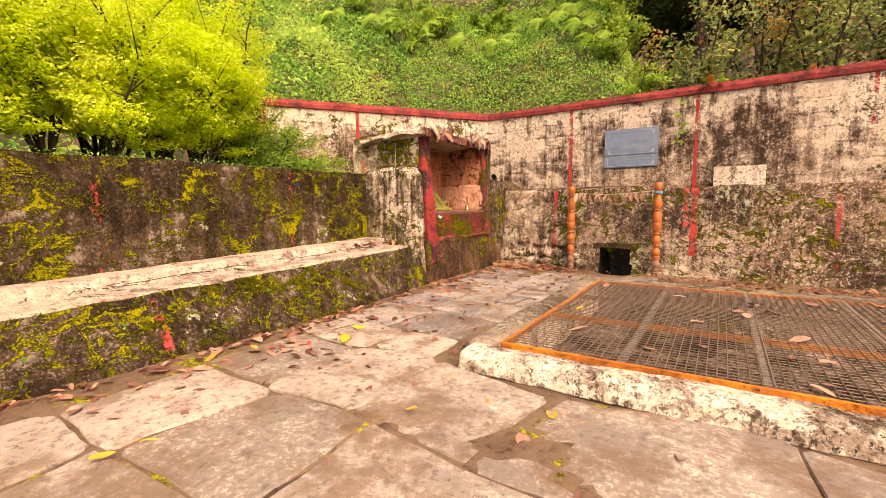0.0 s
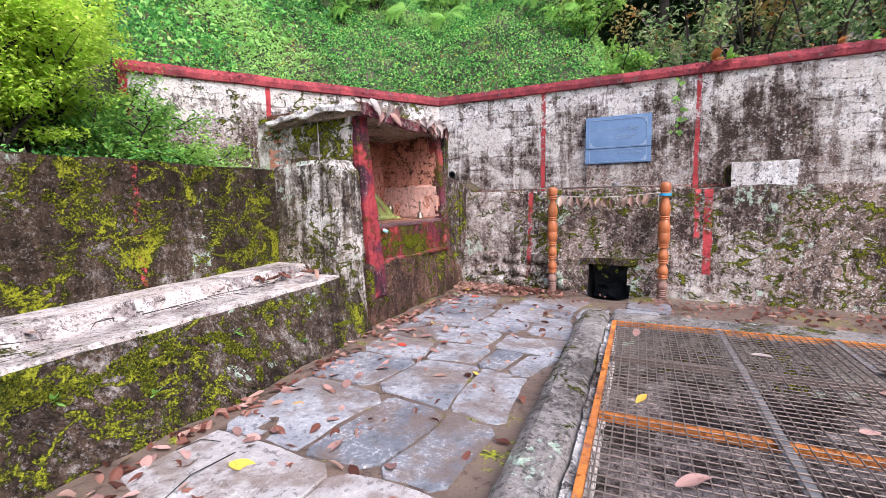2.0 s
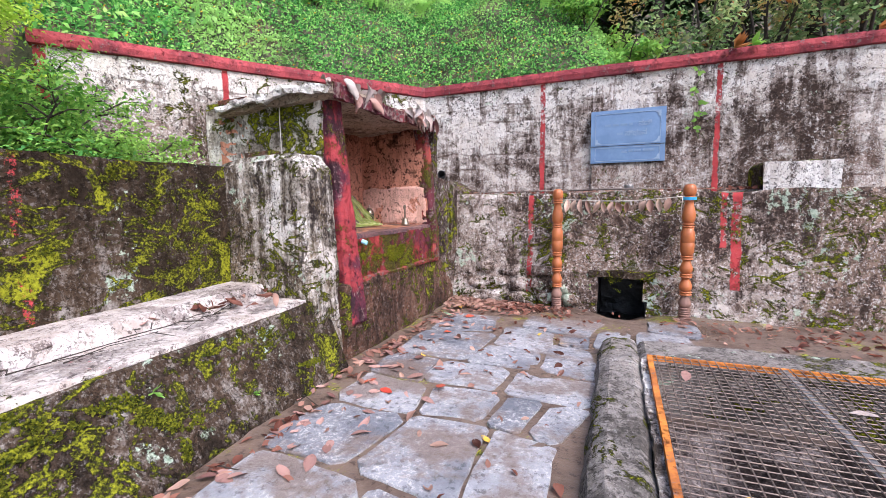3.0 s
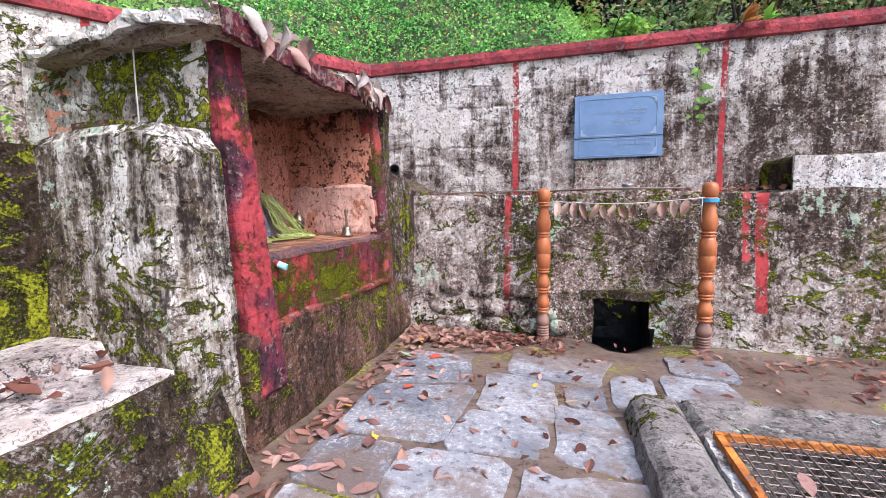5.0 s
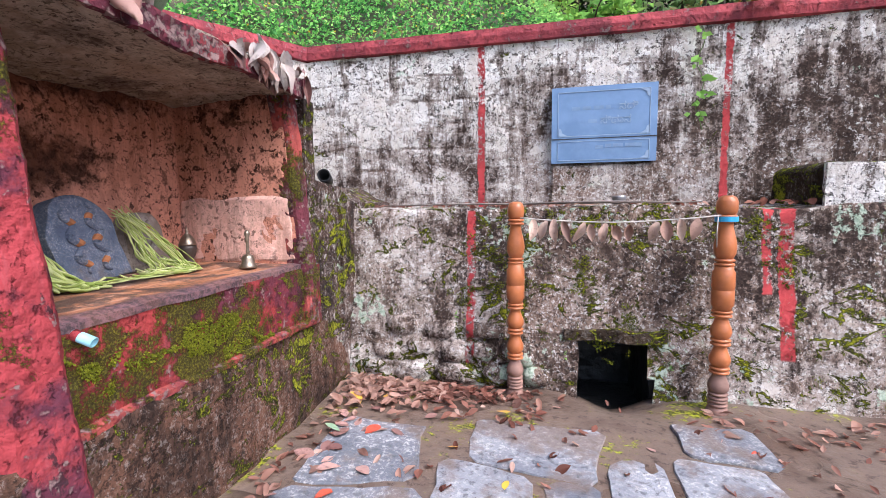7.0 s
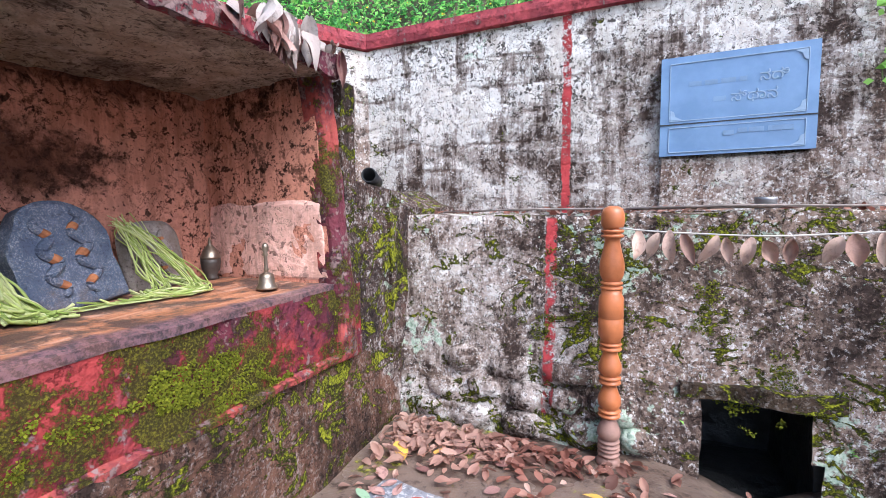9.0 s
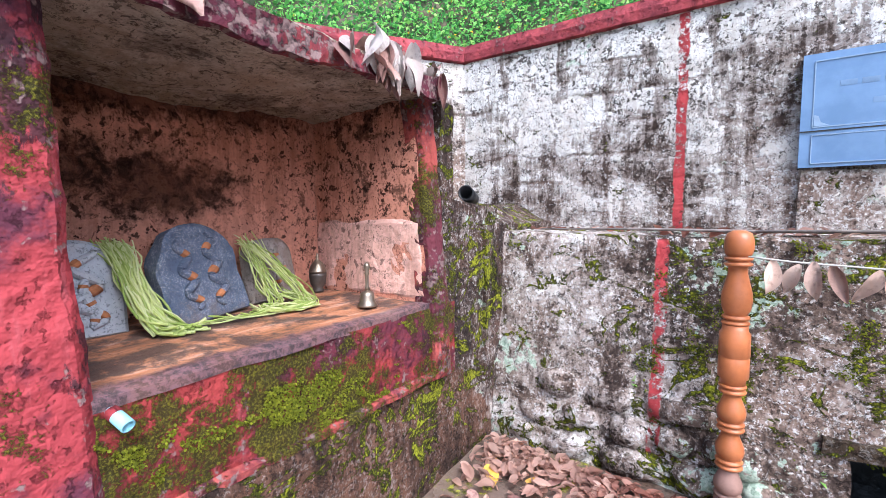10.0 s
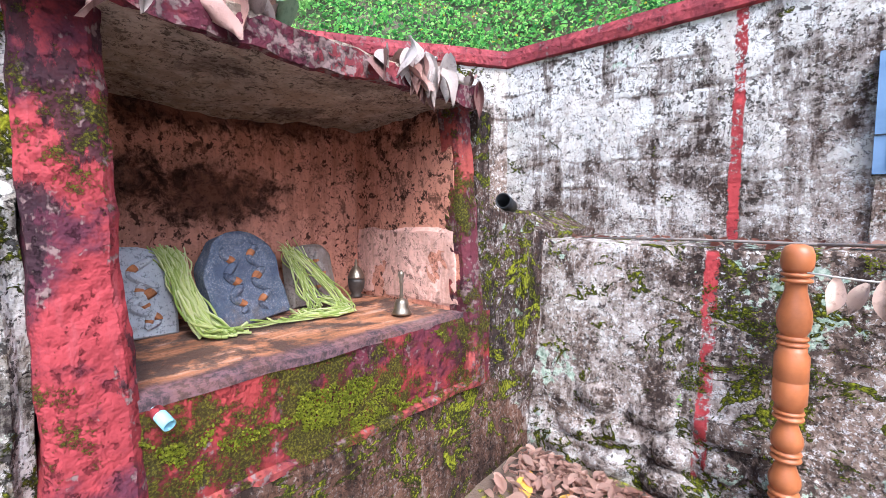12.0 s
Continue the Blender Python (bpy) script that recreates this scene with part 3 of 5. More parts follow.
M_FLAKE = old_wall("flaking_limewash", 0.75, 0.0, 0.0, 2.0, ((0.10, 0.085, 0.075), (0.25, 0.21, 0.19)), lichen=0.0)
for k, (x, y, w, tilt) in enumerate(((-4.18, 5.31, 0.26, -10), (-3.96, 5.29, 0.30, -6), (-3.70, 5.27, 0.26, -14), (-3.46, 5.28, 0.30, 7), (-3.29, 5.30, 0.16, 14))):
    fv, ff = rough_box((-w / 2, -0.05, -0.02), (w / 2, 0.06, 0.025), 0.03, 0.022, 9)
    put_mesh("roof_flake", mesh_of("roof_flake", fv, ff, M_FLAKE), shrine, "broken flaking edge of the roof slab", pose(x, y, 2.035 + 0.05 * (x + 4.0) + 0.012 * (k % 2), 12, tilt, 6))

# ---- ground: one sheet from the court to the wooded hill ----
def right_drop(x, y):
    edge = -1.0 - 0.30 * max(0.0, y - 9.0)
    return min(max((edge - x) / 1.6 + 0.5, 0.0), 1.0)


def ground_height(x, y):
    d1, d3 = y - 8.98, -8.8 - x
    d2 = (Vector((x, y, 0)) - CORNER).dot(OUT) - 0.18 if x < -4.0 else -9.0
    bump = 0.35 * noise.noise(Vector((x * 0.45, y * 0.45, 0))) + 0.9 * noise.noise(Vector((x * 0.13, y * 0.13, 5)))
    if y > 24 + 0.2 * x:
        return 4.0 + 0.9 * (y - 24 - 0.2 * x) + bump
    d = max(d1, d2)
    if d > 0 and (x > -6.6 or y > 5.2):
        s = right_drop(x, y)
        s = s * s * (3 - 2 * s)
        return 2.72 - 0.5 * (1 - s) + s * 0.86 * d + bump * min(d, 1.5) / 1.5 * (0.3 + 0.7 * s)
    if d3 > 0:
        return 1.46 + 0.95 * d3 + bump * min(d3, 1)
    if x < -4.35:
        return 1.47 + 0.03 * bump
    return -0.9 if -4.4 < x < 8.9 and -5.9 < y < 8.98 else -0.03 + 0.3 * max(0, x - 30)


def ticks(lo, hi, a, b, fine):
    """Coarse steps outside a..b, fine ones inside."""
    out = [a - 1.6 ** k for k in range(11, -1, -1)] + list(np.arange(a, b, fine)) + [b + 1.6 ** k for k in range(12)]
    return [v for v in out if lo <= v <= hi]


xs, ys = ticks(-160, 160, -13, 9, 0.2), ticks(-160, 160, -6, 22, 0.2)
gv = [(x, y, ground_height(x, y)) for y in ys for x in xs]
gf = [[j * len(xs) + i, j * len(xs) + i + 1, (j + 1) * len(xs) + i + 1, (j + 1) * len(xs) + i] for j in range(len(ys) - 1) for i in range(len(xs) - 1)]
M_EARTH = stone("dark_leafy_earth", (0.015, 0.022, 0.008), (0.045, 0.05, 0.02), 1.5, 0.95, 0.03, 0.3, 0.0)
tagged(new("ground", mesh_of("ground", gv, gf, M_EARTH, True)), "dark overgrown earth of the hillside and terrace", "ground", kind="structure")

# ---- the court floor, the pit and its kerbs ----
PX0, PX1, PY0, PY1 = -0.97, 3.40, 3.14, 5.90   # the grating
floor = thing("floor", "court floor of grey flagstones set in mud", "floor", kind="structure")


def floor_shape(p):
    dip = 0.13 * math.exp(-((p.x + 1.27) / 0.24) ** 2 - ((p.y - 7.80) / 0.24) ** 2)
    return p.x, p.y, p.z - (dip if p.z > -0.1 else 0)


fa = rough_box((-3.6, -6.0, -0.35), (PX0 - 0.1, PY1 + 0.36, 0.001), 0.08, 0.016, 3, floor_shape)
fb = rough_box((PX0 - 0.1, -6.0, -0.35), (9.0, PY0 - 0.06, 0.001), 0.08, 0.016, 3, floor_shape)
fc = rough_box((-3.6, PY1 + 0.36, -0.35), (9.0, 7.80, 0.001), 0.08, 0.016, 3, floor_shape)
fd = rough_box((PX1, PY0 - 0.06, -0.35), (9.0, PY1 + 0.36, -0.012), 0.12, 0.012, 3)
put_mesh("mud_bed", mesh_of("mud_bed", *join(fa, fb, fc, fd), M_MUD, True), floor, "brown mud and moss between the stones")
block("pit_floor", (PX0 - 0.2, PY0 - 0.2, -0.6), (PX1 + 0.2, PY1 + 0.2, -0.32), M_PIT, floor, "dark stones with pale patches under the grating", cell=0.08, amp=0.06, freq=2.5)

TURN = pose(-0.94, 3.16, 0, 0, 0, 2.1) @ pose(-PX0, -3.16, 0)     # the pit lies a little askew
kerb = thing("pit_kerb", "raised kerb round the grated pit", "kerb", kind="structure", at=TURN)
block("kerb_front", (-1.19, PY0 - 0.18, -0.35), (PX1 + 0.3, PY0 + 0.02, 0.145), M_KERB, kerb, "white painted kerb, peeling", cell=0.045, amp=0.014, freq=4, round_=0.02,
      shape=lambda p: (p.x, p.y - (0.05 * (0.145 - p.z) / 0.145 if p.y < 3.05 and p.z > 0 else 0), p.z))
block("kerb_left", (-1.25, PY0 + 0.02, -0.35), (PX0 - 0.04, PY1 + 0.46, 0.135), M_KERBGREY, kerb, "mossy grey concrete kerb", cell=0.045, amp=0.012, freq=4, round_=0.02,
      shape=lambda p: (p.x - (0.05 * (0.135 - p.z) / 0.135 if p.x < -1.1 and p.z > 0 else 0), p.y, p.z))
block("kerb_back", (PX0 - 0.04, PY1 + 0.02, -0.35), (PX1 + 0.3, PY1 + 0.455, 0.132), M_KERBGREY, kerb, "grey concrete kerb", cell=0.045, amp=0.010, freq=4, round_=0.02)

block("kerb_rim", (PX0 - 0.035, PY0 + 0.03, -0.2), (PX0 + 0.03, PY1 - 0.02, 0.125), M_KERB, kerb, "rough whitewashed inner rim", cell=0.03, amp=0.02, freq=9)
grating = thing("pit_grating", "steel mesh grating over the pit in an orange frame", "grating", at=TURN)
GZ = 0.165
for lo, hi in (((PX0, PY0, GZ - 0.045), (PX1, PY0 + 0.04, GZ)), ((PX0, PY1 - 0.035, GZ - 0.045), (PX1, PY1, GZ)),
               ((PX0, PY0 + 0.04, GZ - 0.045), (PX0 + 0.04, PY1 - 0.035, GZ)), ((PX1 - 0.04, PY0 + 0.04, GZ - 0.045), (PX1, PY1 - 0.035, GZ))):
    block("frame_bar", lo, hi, M_ORANGE, grating, "orange painted angle iron", cell=0.05, amp=0.002, freq=4, round_=0.004)
for y in (4.13, 4.99):
    block("cross_bar", (PX0 + 0.04, y, GZ - 0.05), (PX1 - 0.04, y + 0.035, GZ - 0.012), M_ORANGE if y < 4.5 else M_WIRE, grating, "", cell=0.06, amp=0.002, freq=4)
for k in range(6):
    x = -0.22 + 0.72 * k
    if x < PX1 - 0.1:
        block("flat_bar", (x, PY0 + 0.04, GZ - 0.011), (x + 0.05, PY1 - 0.035, GZ - 0.003), M_STEEL, grating, "dull steel flat", cell=0.06, amp=0.002, freq=3)
STEP = 0.05
wire_x = mesh_of("wire", *tube([(PX0 + 0.04, 0, 0), ((PX0 + PX1) / 2, 0, -0.004), (PX1 - 0.04, 0, 0)], 0.0032, 5), M_WIRE)
wire_y = mesh_of("wire_cross", *tube([(0, PY0 + 0.03, 0), (0, (PY0 + PY1) / 2, -0.004), (0, PY1 - 0.03, 0)], 0.0032, 5), M_WIRE)
for k in range(int((PY1 - PY0 - 0.08) / STEP)):
    put_mesh("wire", wire_x, grating, at=pose(0, PY0 + 0.06 + k * STEP, GZ + 0.001))
for k in range(int((PX1 - PX0 - 0.08) / STEP)):
    put_mesh("wire", wire_y, grating, at=pose(PX0 + 0.06 + k * STEP, 0, GZ + 0.0055))

# ---- blocks and the inscribed slab on the back wall ----
ledge_block = thing("ledge_block", "dark mossy masonry block with a whitewashed face, on the ledge", "block")
block("block_body", (0.0, 7.90, 1.28), (0.62, 8.62, 1.585), M_LEFT, ledge_block, cell=0.05, amp=0.014, freq=4, round_=0.02)
block("painted_face", (0.01, 7.885, 1.30), (0.61, 7.915, 1.575), old_wall("whitewashed_face", 0.95, 0.0, 0.5, 1.35, lichen=0.0), ledge_block, "whitewashed face", cell=0.04, amp=0.012, freq=4)


def rubble(x, z, w, hgt, seed):
    """A rounded stone half sunk in the foot of the back wall."""
    verts, faces = [], []
    for i in range(9):
        a = math.pi * i / 8
        for k in range(12):
            b_ = 2 * math.pi * k / 12
            d = Vector((math.sin(a) * math.cos(b_), math.sin(a) * math.sin(b_), math.cos(a)))
            d *= 1 + 0.22 * noise.noise(d * 1.7 + Vector((seed, 0, 0)))
            verts.append((math.copysign(abs(d.x) ** 0.8, d.x) * w / 2, d.y * 0.10, math.copysign(abs(d.z) ** 0.8, d.z) * hgt / 2))
    for i in range(8):
        for k in range(12):
            q, s = i * 12 + k, i * 12 + (k + 1) % 12
            faces.append([q, q + 12, s + 12, s])
    put_mesh("rubble_stone", mesh_of("rubble_stone", verts, faces, M_LOWER, True), wall_back, at=pose(x, LOW_Y + 0.035 + 0.11 * z, z, 0, random.Random(seed).uniform(-12, 12), 0))


rs = random.Random(8)
z = 0.08
for row in range(3):
    x = -3.15 + 0.1 * row
    while x < -1.7 - 0.25 * row:
        w = rs.uniform(0.20, 0.36)
        rubble(x + w / 2, z + rs.uniform(-0.02, 0.02), w, rs.uniform(0.15, 0.19), row * 20 + int(x * 10))
        x += w + 0.015
    z += 0.165


# ---- plants ----
rng = np.random.default_rng(4)


def leaf_cloud(points, sizes, normals, narrow=0.5, fold=0.35, spread=0.6):
    """Vertices and faces of many small folded leaves, one at each point, facing roughly along its normal."""
    n = len(points)
    p, s = np.asarray(points, float), np.asarray(sizes, float)[:, None]
    nn = np.asarray(normals, float) + rng.normal(0, spread, (n, 3))
    nn /= np.linalg.norm(nn, axis=1)[:, None]
    a = np.cross(nn, rng.normal(0, 1, (n, 3)))
    a /= np.linalg.norm(a, axis=1)[:, None]
    b = np.cross(nn, a)
    lift = nn * s * fold * 0.5
    tip, left, right = p + a * s, p + a * s * 0.45 + b * s * narrow * 0.5 + lift, p + a * s * 0.45 - b * s * narrow * 0.5 + lift
    verts = np.stack([p, left, tip, right], 1).reshape(-1, 3)
    q = np.arange(n)[:, None] * 4
    return verts, np.hstack([q, q + 1, q + 2, q + 3])


def cloud_mesh(name, verts, quads, mat):
    me = bpy.data.meshes.new(name)
    nv, nq = len(verts), len(quads)
    me.vertices.add(nv)
    me.vertices.foreach_set("co", np.asarray(verts, np.float32).ravel())
    me.loops.add(nq * 4)
    me.loops.foreach_set("vertex_index", np.asarray(quads, np.int32).ravel())
    me.polygons.add(nq)
    me.polygons.foreach_set("loop_start", np.arange(nq, dtype=np.int32) * 4)
    me.materials.append(mat)
    me.update(calc_edges=True)
    return me


G_GROUND = foliage("creeper_leaf", (0.0, (0.036, 0.14, 0.042)), (0.4, (0.13, 0.41, 0.090)), (0.8, (0.30, 0.68, 0.15)), (1.0, (0.56, 0.80, 0.24)))
G_GOLD = foliage("golden_shrub_leaf", (0.0, (0.42, 0.66, 0.06)), (0.3, (0.60, 0.82, 0.08)), (0.7, (0.70, 0.90, 0.12)), (1.0, (0.86, 0.95, 0.24)))
G_FERN = foliage("fern_frond", (0.0, (0.20, 0.46, 0.08)), (1.0, (0.42, 0.68, 0.16)))
# forest leaves coloured almost black to stand in for dense shade
G_SHADED = foliage("shade_darkened_forest_leaf", (0.0, (0.010, 0.028, 0.010)), (0.6, (0.028, 0.062, 0.018)), (1.0, (0.06, 0.10, 0.03)))
G_SHRUB = foliage("shrub_leaf", (0.0, (0.10, 0.20, 0.07)), (0.5, (0.30, 0.47, 0.17)), (0.85, (0.52, 0.62, 0.30)), (0.96, (0.30, 0.18, 0.09)), (1.0, (0.55, 0.22, 0.05)))
G_FLOWER = foliage("yellow_flower", (0.0, (0.80, 0.58, 0.02)), (1.0, (0.85, 0.42, 0.02)))
M_BARK = plain("dark_bark", (0.055, 0.042, 0.032), 0.9, 0, 0.5, 10, 0.02)
M_STEM = plain("green_stem", (0.10, 0.14, 0.04), 0.7, 0, 0.3, 20, 0.003)


def on_ground(x, y):
    return x, y, ground_height(x, y)


def hill_spots(count, x0, x1, y0, y1, keep):
    out = []
    while len(out) < count:
        x, y = rng.uniform(x0, x1), rng.uniform(y0, y1)
        if keep(x, y):
            out.append((x, y, ground_height(x, y)))
    return np.array(out)


def behind(x, y):
    """How far a place lies behind the upper walls."""
    d2 = (Vector((x, y, 0)) - CORNER).dot(OUT) - 0.25 if x < -4.0 else -9
    return max(y - 9.05, d2)


up = np.array([(0.15, -0.55, 0.8)])
spots = hill_spots(95000, -13, 0.5, 4.5, 15, lambda x, y: 0.1 < behind(x, y) < 4.5 and right_drop(x, y) > 0.3)
spots[:, 2] += np.abs(rng.normal(0, 0.05, len(spots))) + np.array([0.34 * max(0, noise.noise(Vector((a * 1.5, b * 1.5, 2)))) * min(1, behind(a, b)) + 0.10 * max(0, noise.noise(Vector((a * 5, b * 5, 4)))) for a, b, c in spots])
lv, lq = leaf_cloud(spots, rng.uniform(0.026, 0.068, len(spots)), np.repeat(up, len(spots), 0), 0.62, 0.35, 0.75)
tagged(new("creeping_plants", cloud_mesh("creeping_plants", lv, lq, G_GROUND)), "dense green creeping plants covering the hillside", "ground cover", kind="stuff")
side_hill = hill_spots(30000, -17, -6.3, -6, 9, lambda x, y: x < -7.6 or y > 4.6)
side_hill[:, 2] += np.abs(rng.normal(0, 0.12, len(side_hill)))
lv, lq = leaf_cloud(side_hill, rng.uniform(0.07, 0.16, len(side_hill)), np.repeat(np.array([(0.6, -0.2, 0.7)]), len(side_hill), 0), 0.5)
tagged(new("bank_growth", cloud_mesh("bank_growth", lv, lq, G_GROUND)), "green undergrowth on the bank above the terrace", "undergrowth", kind="stuff")
far = hill_spots(75000, -24, 2, 2, 27, lambda x, y: behind(x, y) > 3.8 and right_drop(x, y) > 0.3)
far[:, 2] += np.abs(rng.normal(0, 0.15, len(far))) + 0.9 * np.maximum(0, np.array([noise.noise(Vector((a * 0.9, b * 0.9, 7))) for a, b, c in far]))
lv, lq = leaf_cloud(far, rng.uniform(0.05, 0.12, len(far)), np.repeat(up, len(far), 0), 0.55)
tagged(new("hillside_growth", cloud_mesh("hillside_growth", lv, lq, G_GROUND)), "green undergrowth higher on the slope", "undergrowth", kind="stuff")


def shrub(x, y, z, height, width, mat, leaf, label, seed, tips=46, per=60, stems=5, name="shrub", category="shrub", group="", lift=0.0, flat=1.0):
    """Several crooked stems with side twigs, and sprays of leaves at the twig ends."""
    r = random.Random(seed)
    ob = thing(name, label, category, group, at=pose(x, y, z - 0.05))
    ends, wood = [], []
    for s in range(stems):
        a = 2 * math.pi * s / stems + r.uniform(-0.5, 0.5)
        out, h = r.uniform(0.25, 0.75) * width, height * r.uniform(0.62, 0.95)
        pts = []
        for k in range(7):
            f = k / 6
            pts.append(Vector((math.cos(a) * out * f ** 1.3 + r.uniform(-1, 1) * 0.05, math.sin(a) * out * f ** 1.3 + r.uniform(-1, 1) * 0.05, h * f)))
        put_mesh("stem", mesh_of("stem", *tube(pts, [0.020 * height / 2 * (1 - 0.8 * k / 6) + 0.004 for k in range(7)], 6), M_BARK, True), ob)
        for k in range(max(1, tips // stems)):
            f = r.uniform(0.25 + lift, 1.0)
            i = min(int(f * 6), 5)
            base = pts[i].lerp(pts[i + 1], f * 6 - i)
            b = r.uniform(0, 2 * math.pi)
            reach = r.uniform(0.15, 0.42) * width
            tip = base + Vector((math.cos(b) * reach, math.sin(b) * reach, r.uniform(0.05, 0.30 + 0.6 * (1 - flat)) * height * 0.5))
            wood.append(tube([base, base.lerp(tip, 0.5) + Vector((0, 0, 0.03)), tip], [0.008, 0.006, 0.003], 4))
            ends.append((base, tip))
    tagged(put_mesh("twigwork", mesh_of("twigwork", *join(*wood), M_BARK, True), ob), kind="stuff")
    p, nrm = [], []
    for base, tip in ends:
        d = (tip - base).normalized()
        for k in range(per):
            f = r.uniform(0.35, 1.25)
            q = base.lerp(tip, f) + Vector([r.gauss(0, (0.055 + 0.02 * flat) * width) for _ in range(2)] + [r.gauss(0, 0.05 * width * flat)])
            p.append(q)
            nrm.append((d.x * 0.4, d.y * 0.4, 0.9))
    sz = rng.uniform(leaf * 0.6, leaf * 1.3, len(p))
    put_mesh("crown", cloud_mesh("crown", *leaf_cloud(p, sz, nrm, 0.45, 0.4, 0.30 + 0.25 * flat), mat), ob, "loose sprays of leaves")
    return ob


G_LIME = foliage("lime_shrub_leaf", (0.0, (0.20, 0.38, 0.04)), (0.5, (0.38, 0.60, 0.06)), (1.0, (0.64, 0.78, 0.09)))
for k, (x, y, h, w) in enumerate(((-5.35, 0.9, 2.4, 1.15), (-5.5, 2.0, 2.6, 1.2), (-5.5, 3.05, 2.4, 1.15), (-5.75, 4.0, 2.2, 1.05), (-6.6, 1.3, 2.9, 1.2), (-6.7, 2.8, 2.9, 1.2), (-6.9, 4.2, 2.4, 1.0), (-5.6, -0.3, 2.4, 1.1), (-6.9, 0.0, 2.9, 1.2), (-5.15, 1.45, 1.7, 1.0), (-5.2, 2.5, 1.8, 1.0), (-5.3, 3.5, 1.7, 0.95), (-6.2, 3.4, 2.9, 1.2))):
    green = y > 4.1
    shrub(x, y, 1.47, h, w * 1.12, G_LIME if green else G_GOLD, 0.043, "green hedge shrub with dark crooked stems on the terrace" if green else "golden-leaved hedge shrub with dark crooked stems on the terrace", 30 + k, 105, 170 if green else 260, 7, "golden_shrub", group="golden shrubs on the terrace", lift=-0.03, flat=0.45)
RIGHT = [(-0.35, 10.3, 2.6, 1.1), (0.5, 10.9, 3.0, 1.2), (1.4, 10.4, 2.6, 1.2), (2.4, 10.8, 3.1, 1.3), (3.4, 10.5, 2.8, 1.2), (4.5, 11.0, 3.2, 1.3), (1.0, 12.4, 4.0, 1.5), (3.0, 12.9, 4.2, 1.6), (5.4, 12.2, 4.0, 1.5), (-1.0, 12.0, 2.8, 1.0)]
for k, (x, y, h, w) in enumerate(RIGHT):
    shrub(x, y, ground_height(x, y), h + 0.2, w, G_SHRUB, 0.105, "tangled green and brown shrub behind the back wall", 60 + k, 44, 34, 6, group="shrubs behind the wall")


def tree(x, y, height, radius, seed, mat, label):
    """A tapered trunk with limbs, and a crown of loose leaf clumps."""
    r = random.Random(seed)
    ob = thing("tree", label, "tree", "trees on the slope", at=pose(x, y, ground_height(x, y) - 0.2))
    pts = [Vector((0.35 * math.sin(k * 0.7 + seed) * k / 8, 0.3 * math.cos(k * 0.9 + seed) * k / 8, height * k / 8)) for k in range(9)]
    put_mesh("trunk", mesh_of("trunk", *tube(pts, [radius * (1.25 if k == 0 else 1 - 0.085 * k) for k in range(9)], 12), M_BARK, True), ob)
    p, limbs = [], []
    for s in range(9):
        i = r.randint(4, 8)
        a = r.uniform(0, 2 * math.pi)
        tip = pts[i] + Vector((math.cos(a), math.sin(a), r.uniform(0.1, 0.7))) * r.uniform(1.0, 2.2)
        limbs.append(tube([pts[i], pts[i].lerp(tip, 0.5) + Vector((0, 0, 0.15)), tip], [radius * 0.35, radius * 0.22, 0.03], 6))
        for c in range(6):
            mid = tip + Vector([r.gauss(0, 0.7) for _ in range(3)])
            p += [mid + Vector([r.gauss(0, 0.28) for _ in range(3)]) for _ in range(130)]
    for lv_, lf_ in limbs:
        put_mesh("limb", mesh_of("limb", lv_, lf_, M_BARK, True), ob)
    put_mesh("crown", cloud_mesh("crown", *leaf_cloud(p, rng.uniform(0.16, 0.34, len(p)), [(0, -0.2, 0.9)] * len(p), 0.45, 0.4, 0.7), mat), ob)
    return ob


# dense crowns, mostly out of view, keep sky light off the slope
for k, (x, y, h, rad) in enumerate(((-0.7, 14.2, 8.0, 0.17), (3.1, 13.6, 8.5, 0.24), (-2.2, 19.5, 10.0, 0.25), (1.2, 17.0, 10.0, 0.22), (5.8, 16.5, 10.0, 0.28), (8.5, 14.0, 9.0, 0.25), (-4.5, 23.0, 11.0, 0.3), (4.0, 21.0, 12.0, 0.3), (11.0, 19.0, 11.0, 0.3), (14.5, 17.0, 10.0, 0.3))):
    tree(x, y, h, rad, k + 3, G_SHADED, "tall forest tree on the slope, shade painted into its dark foliage")
wood_spots = []
while len(wood_spots) < 30000:
    x, y = rng.uniform(-24, 36), rng.uniform(15.5, 52)
    if right_drop(x, y) < 0.4 or y > 25 + 0.2 * x:
        wood_spots.append((x, y, ground_height(x, y) + abs(rng.normal(0, 0.8)) + 1.6 * max(0, noise.noise(Vector((x * 0.35, y * 0.35, 3))))))
ws = np.array(wood_spots)
# the gloom of the woods comes from the leaf colour
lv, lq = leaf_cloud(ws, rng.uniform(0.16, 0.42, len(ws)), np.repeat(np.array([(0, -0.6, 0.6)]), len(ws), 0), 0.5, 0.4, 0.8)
tagged(new("far_woods", cloud_mesh("far_woods", lv, lq, G_SHADED)), "forest undergrowth beyond the wall, its deep shade painted into the leaves", "woods", kind="stuff")


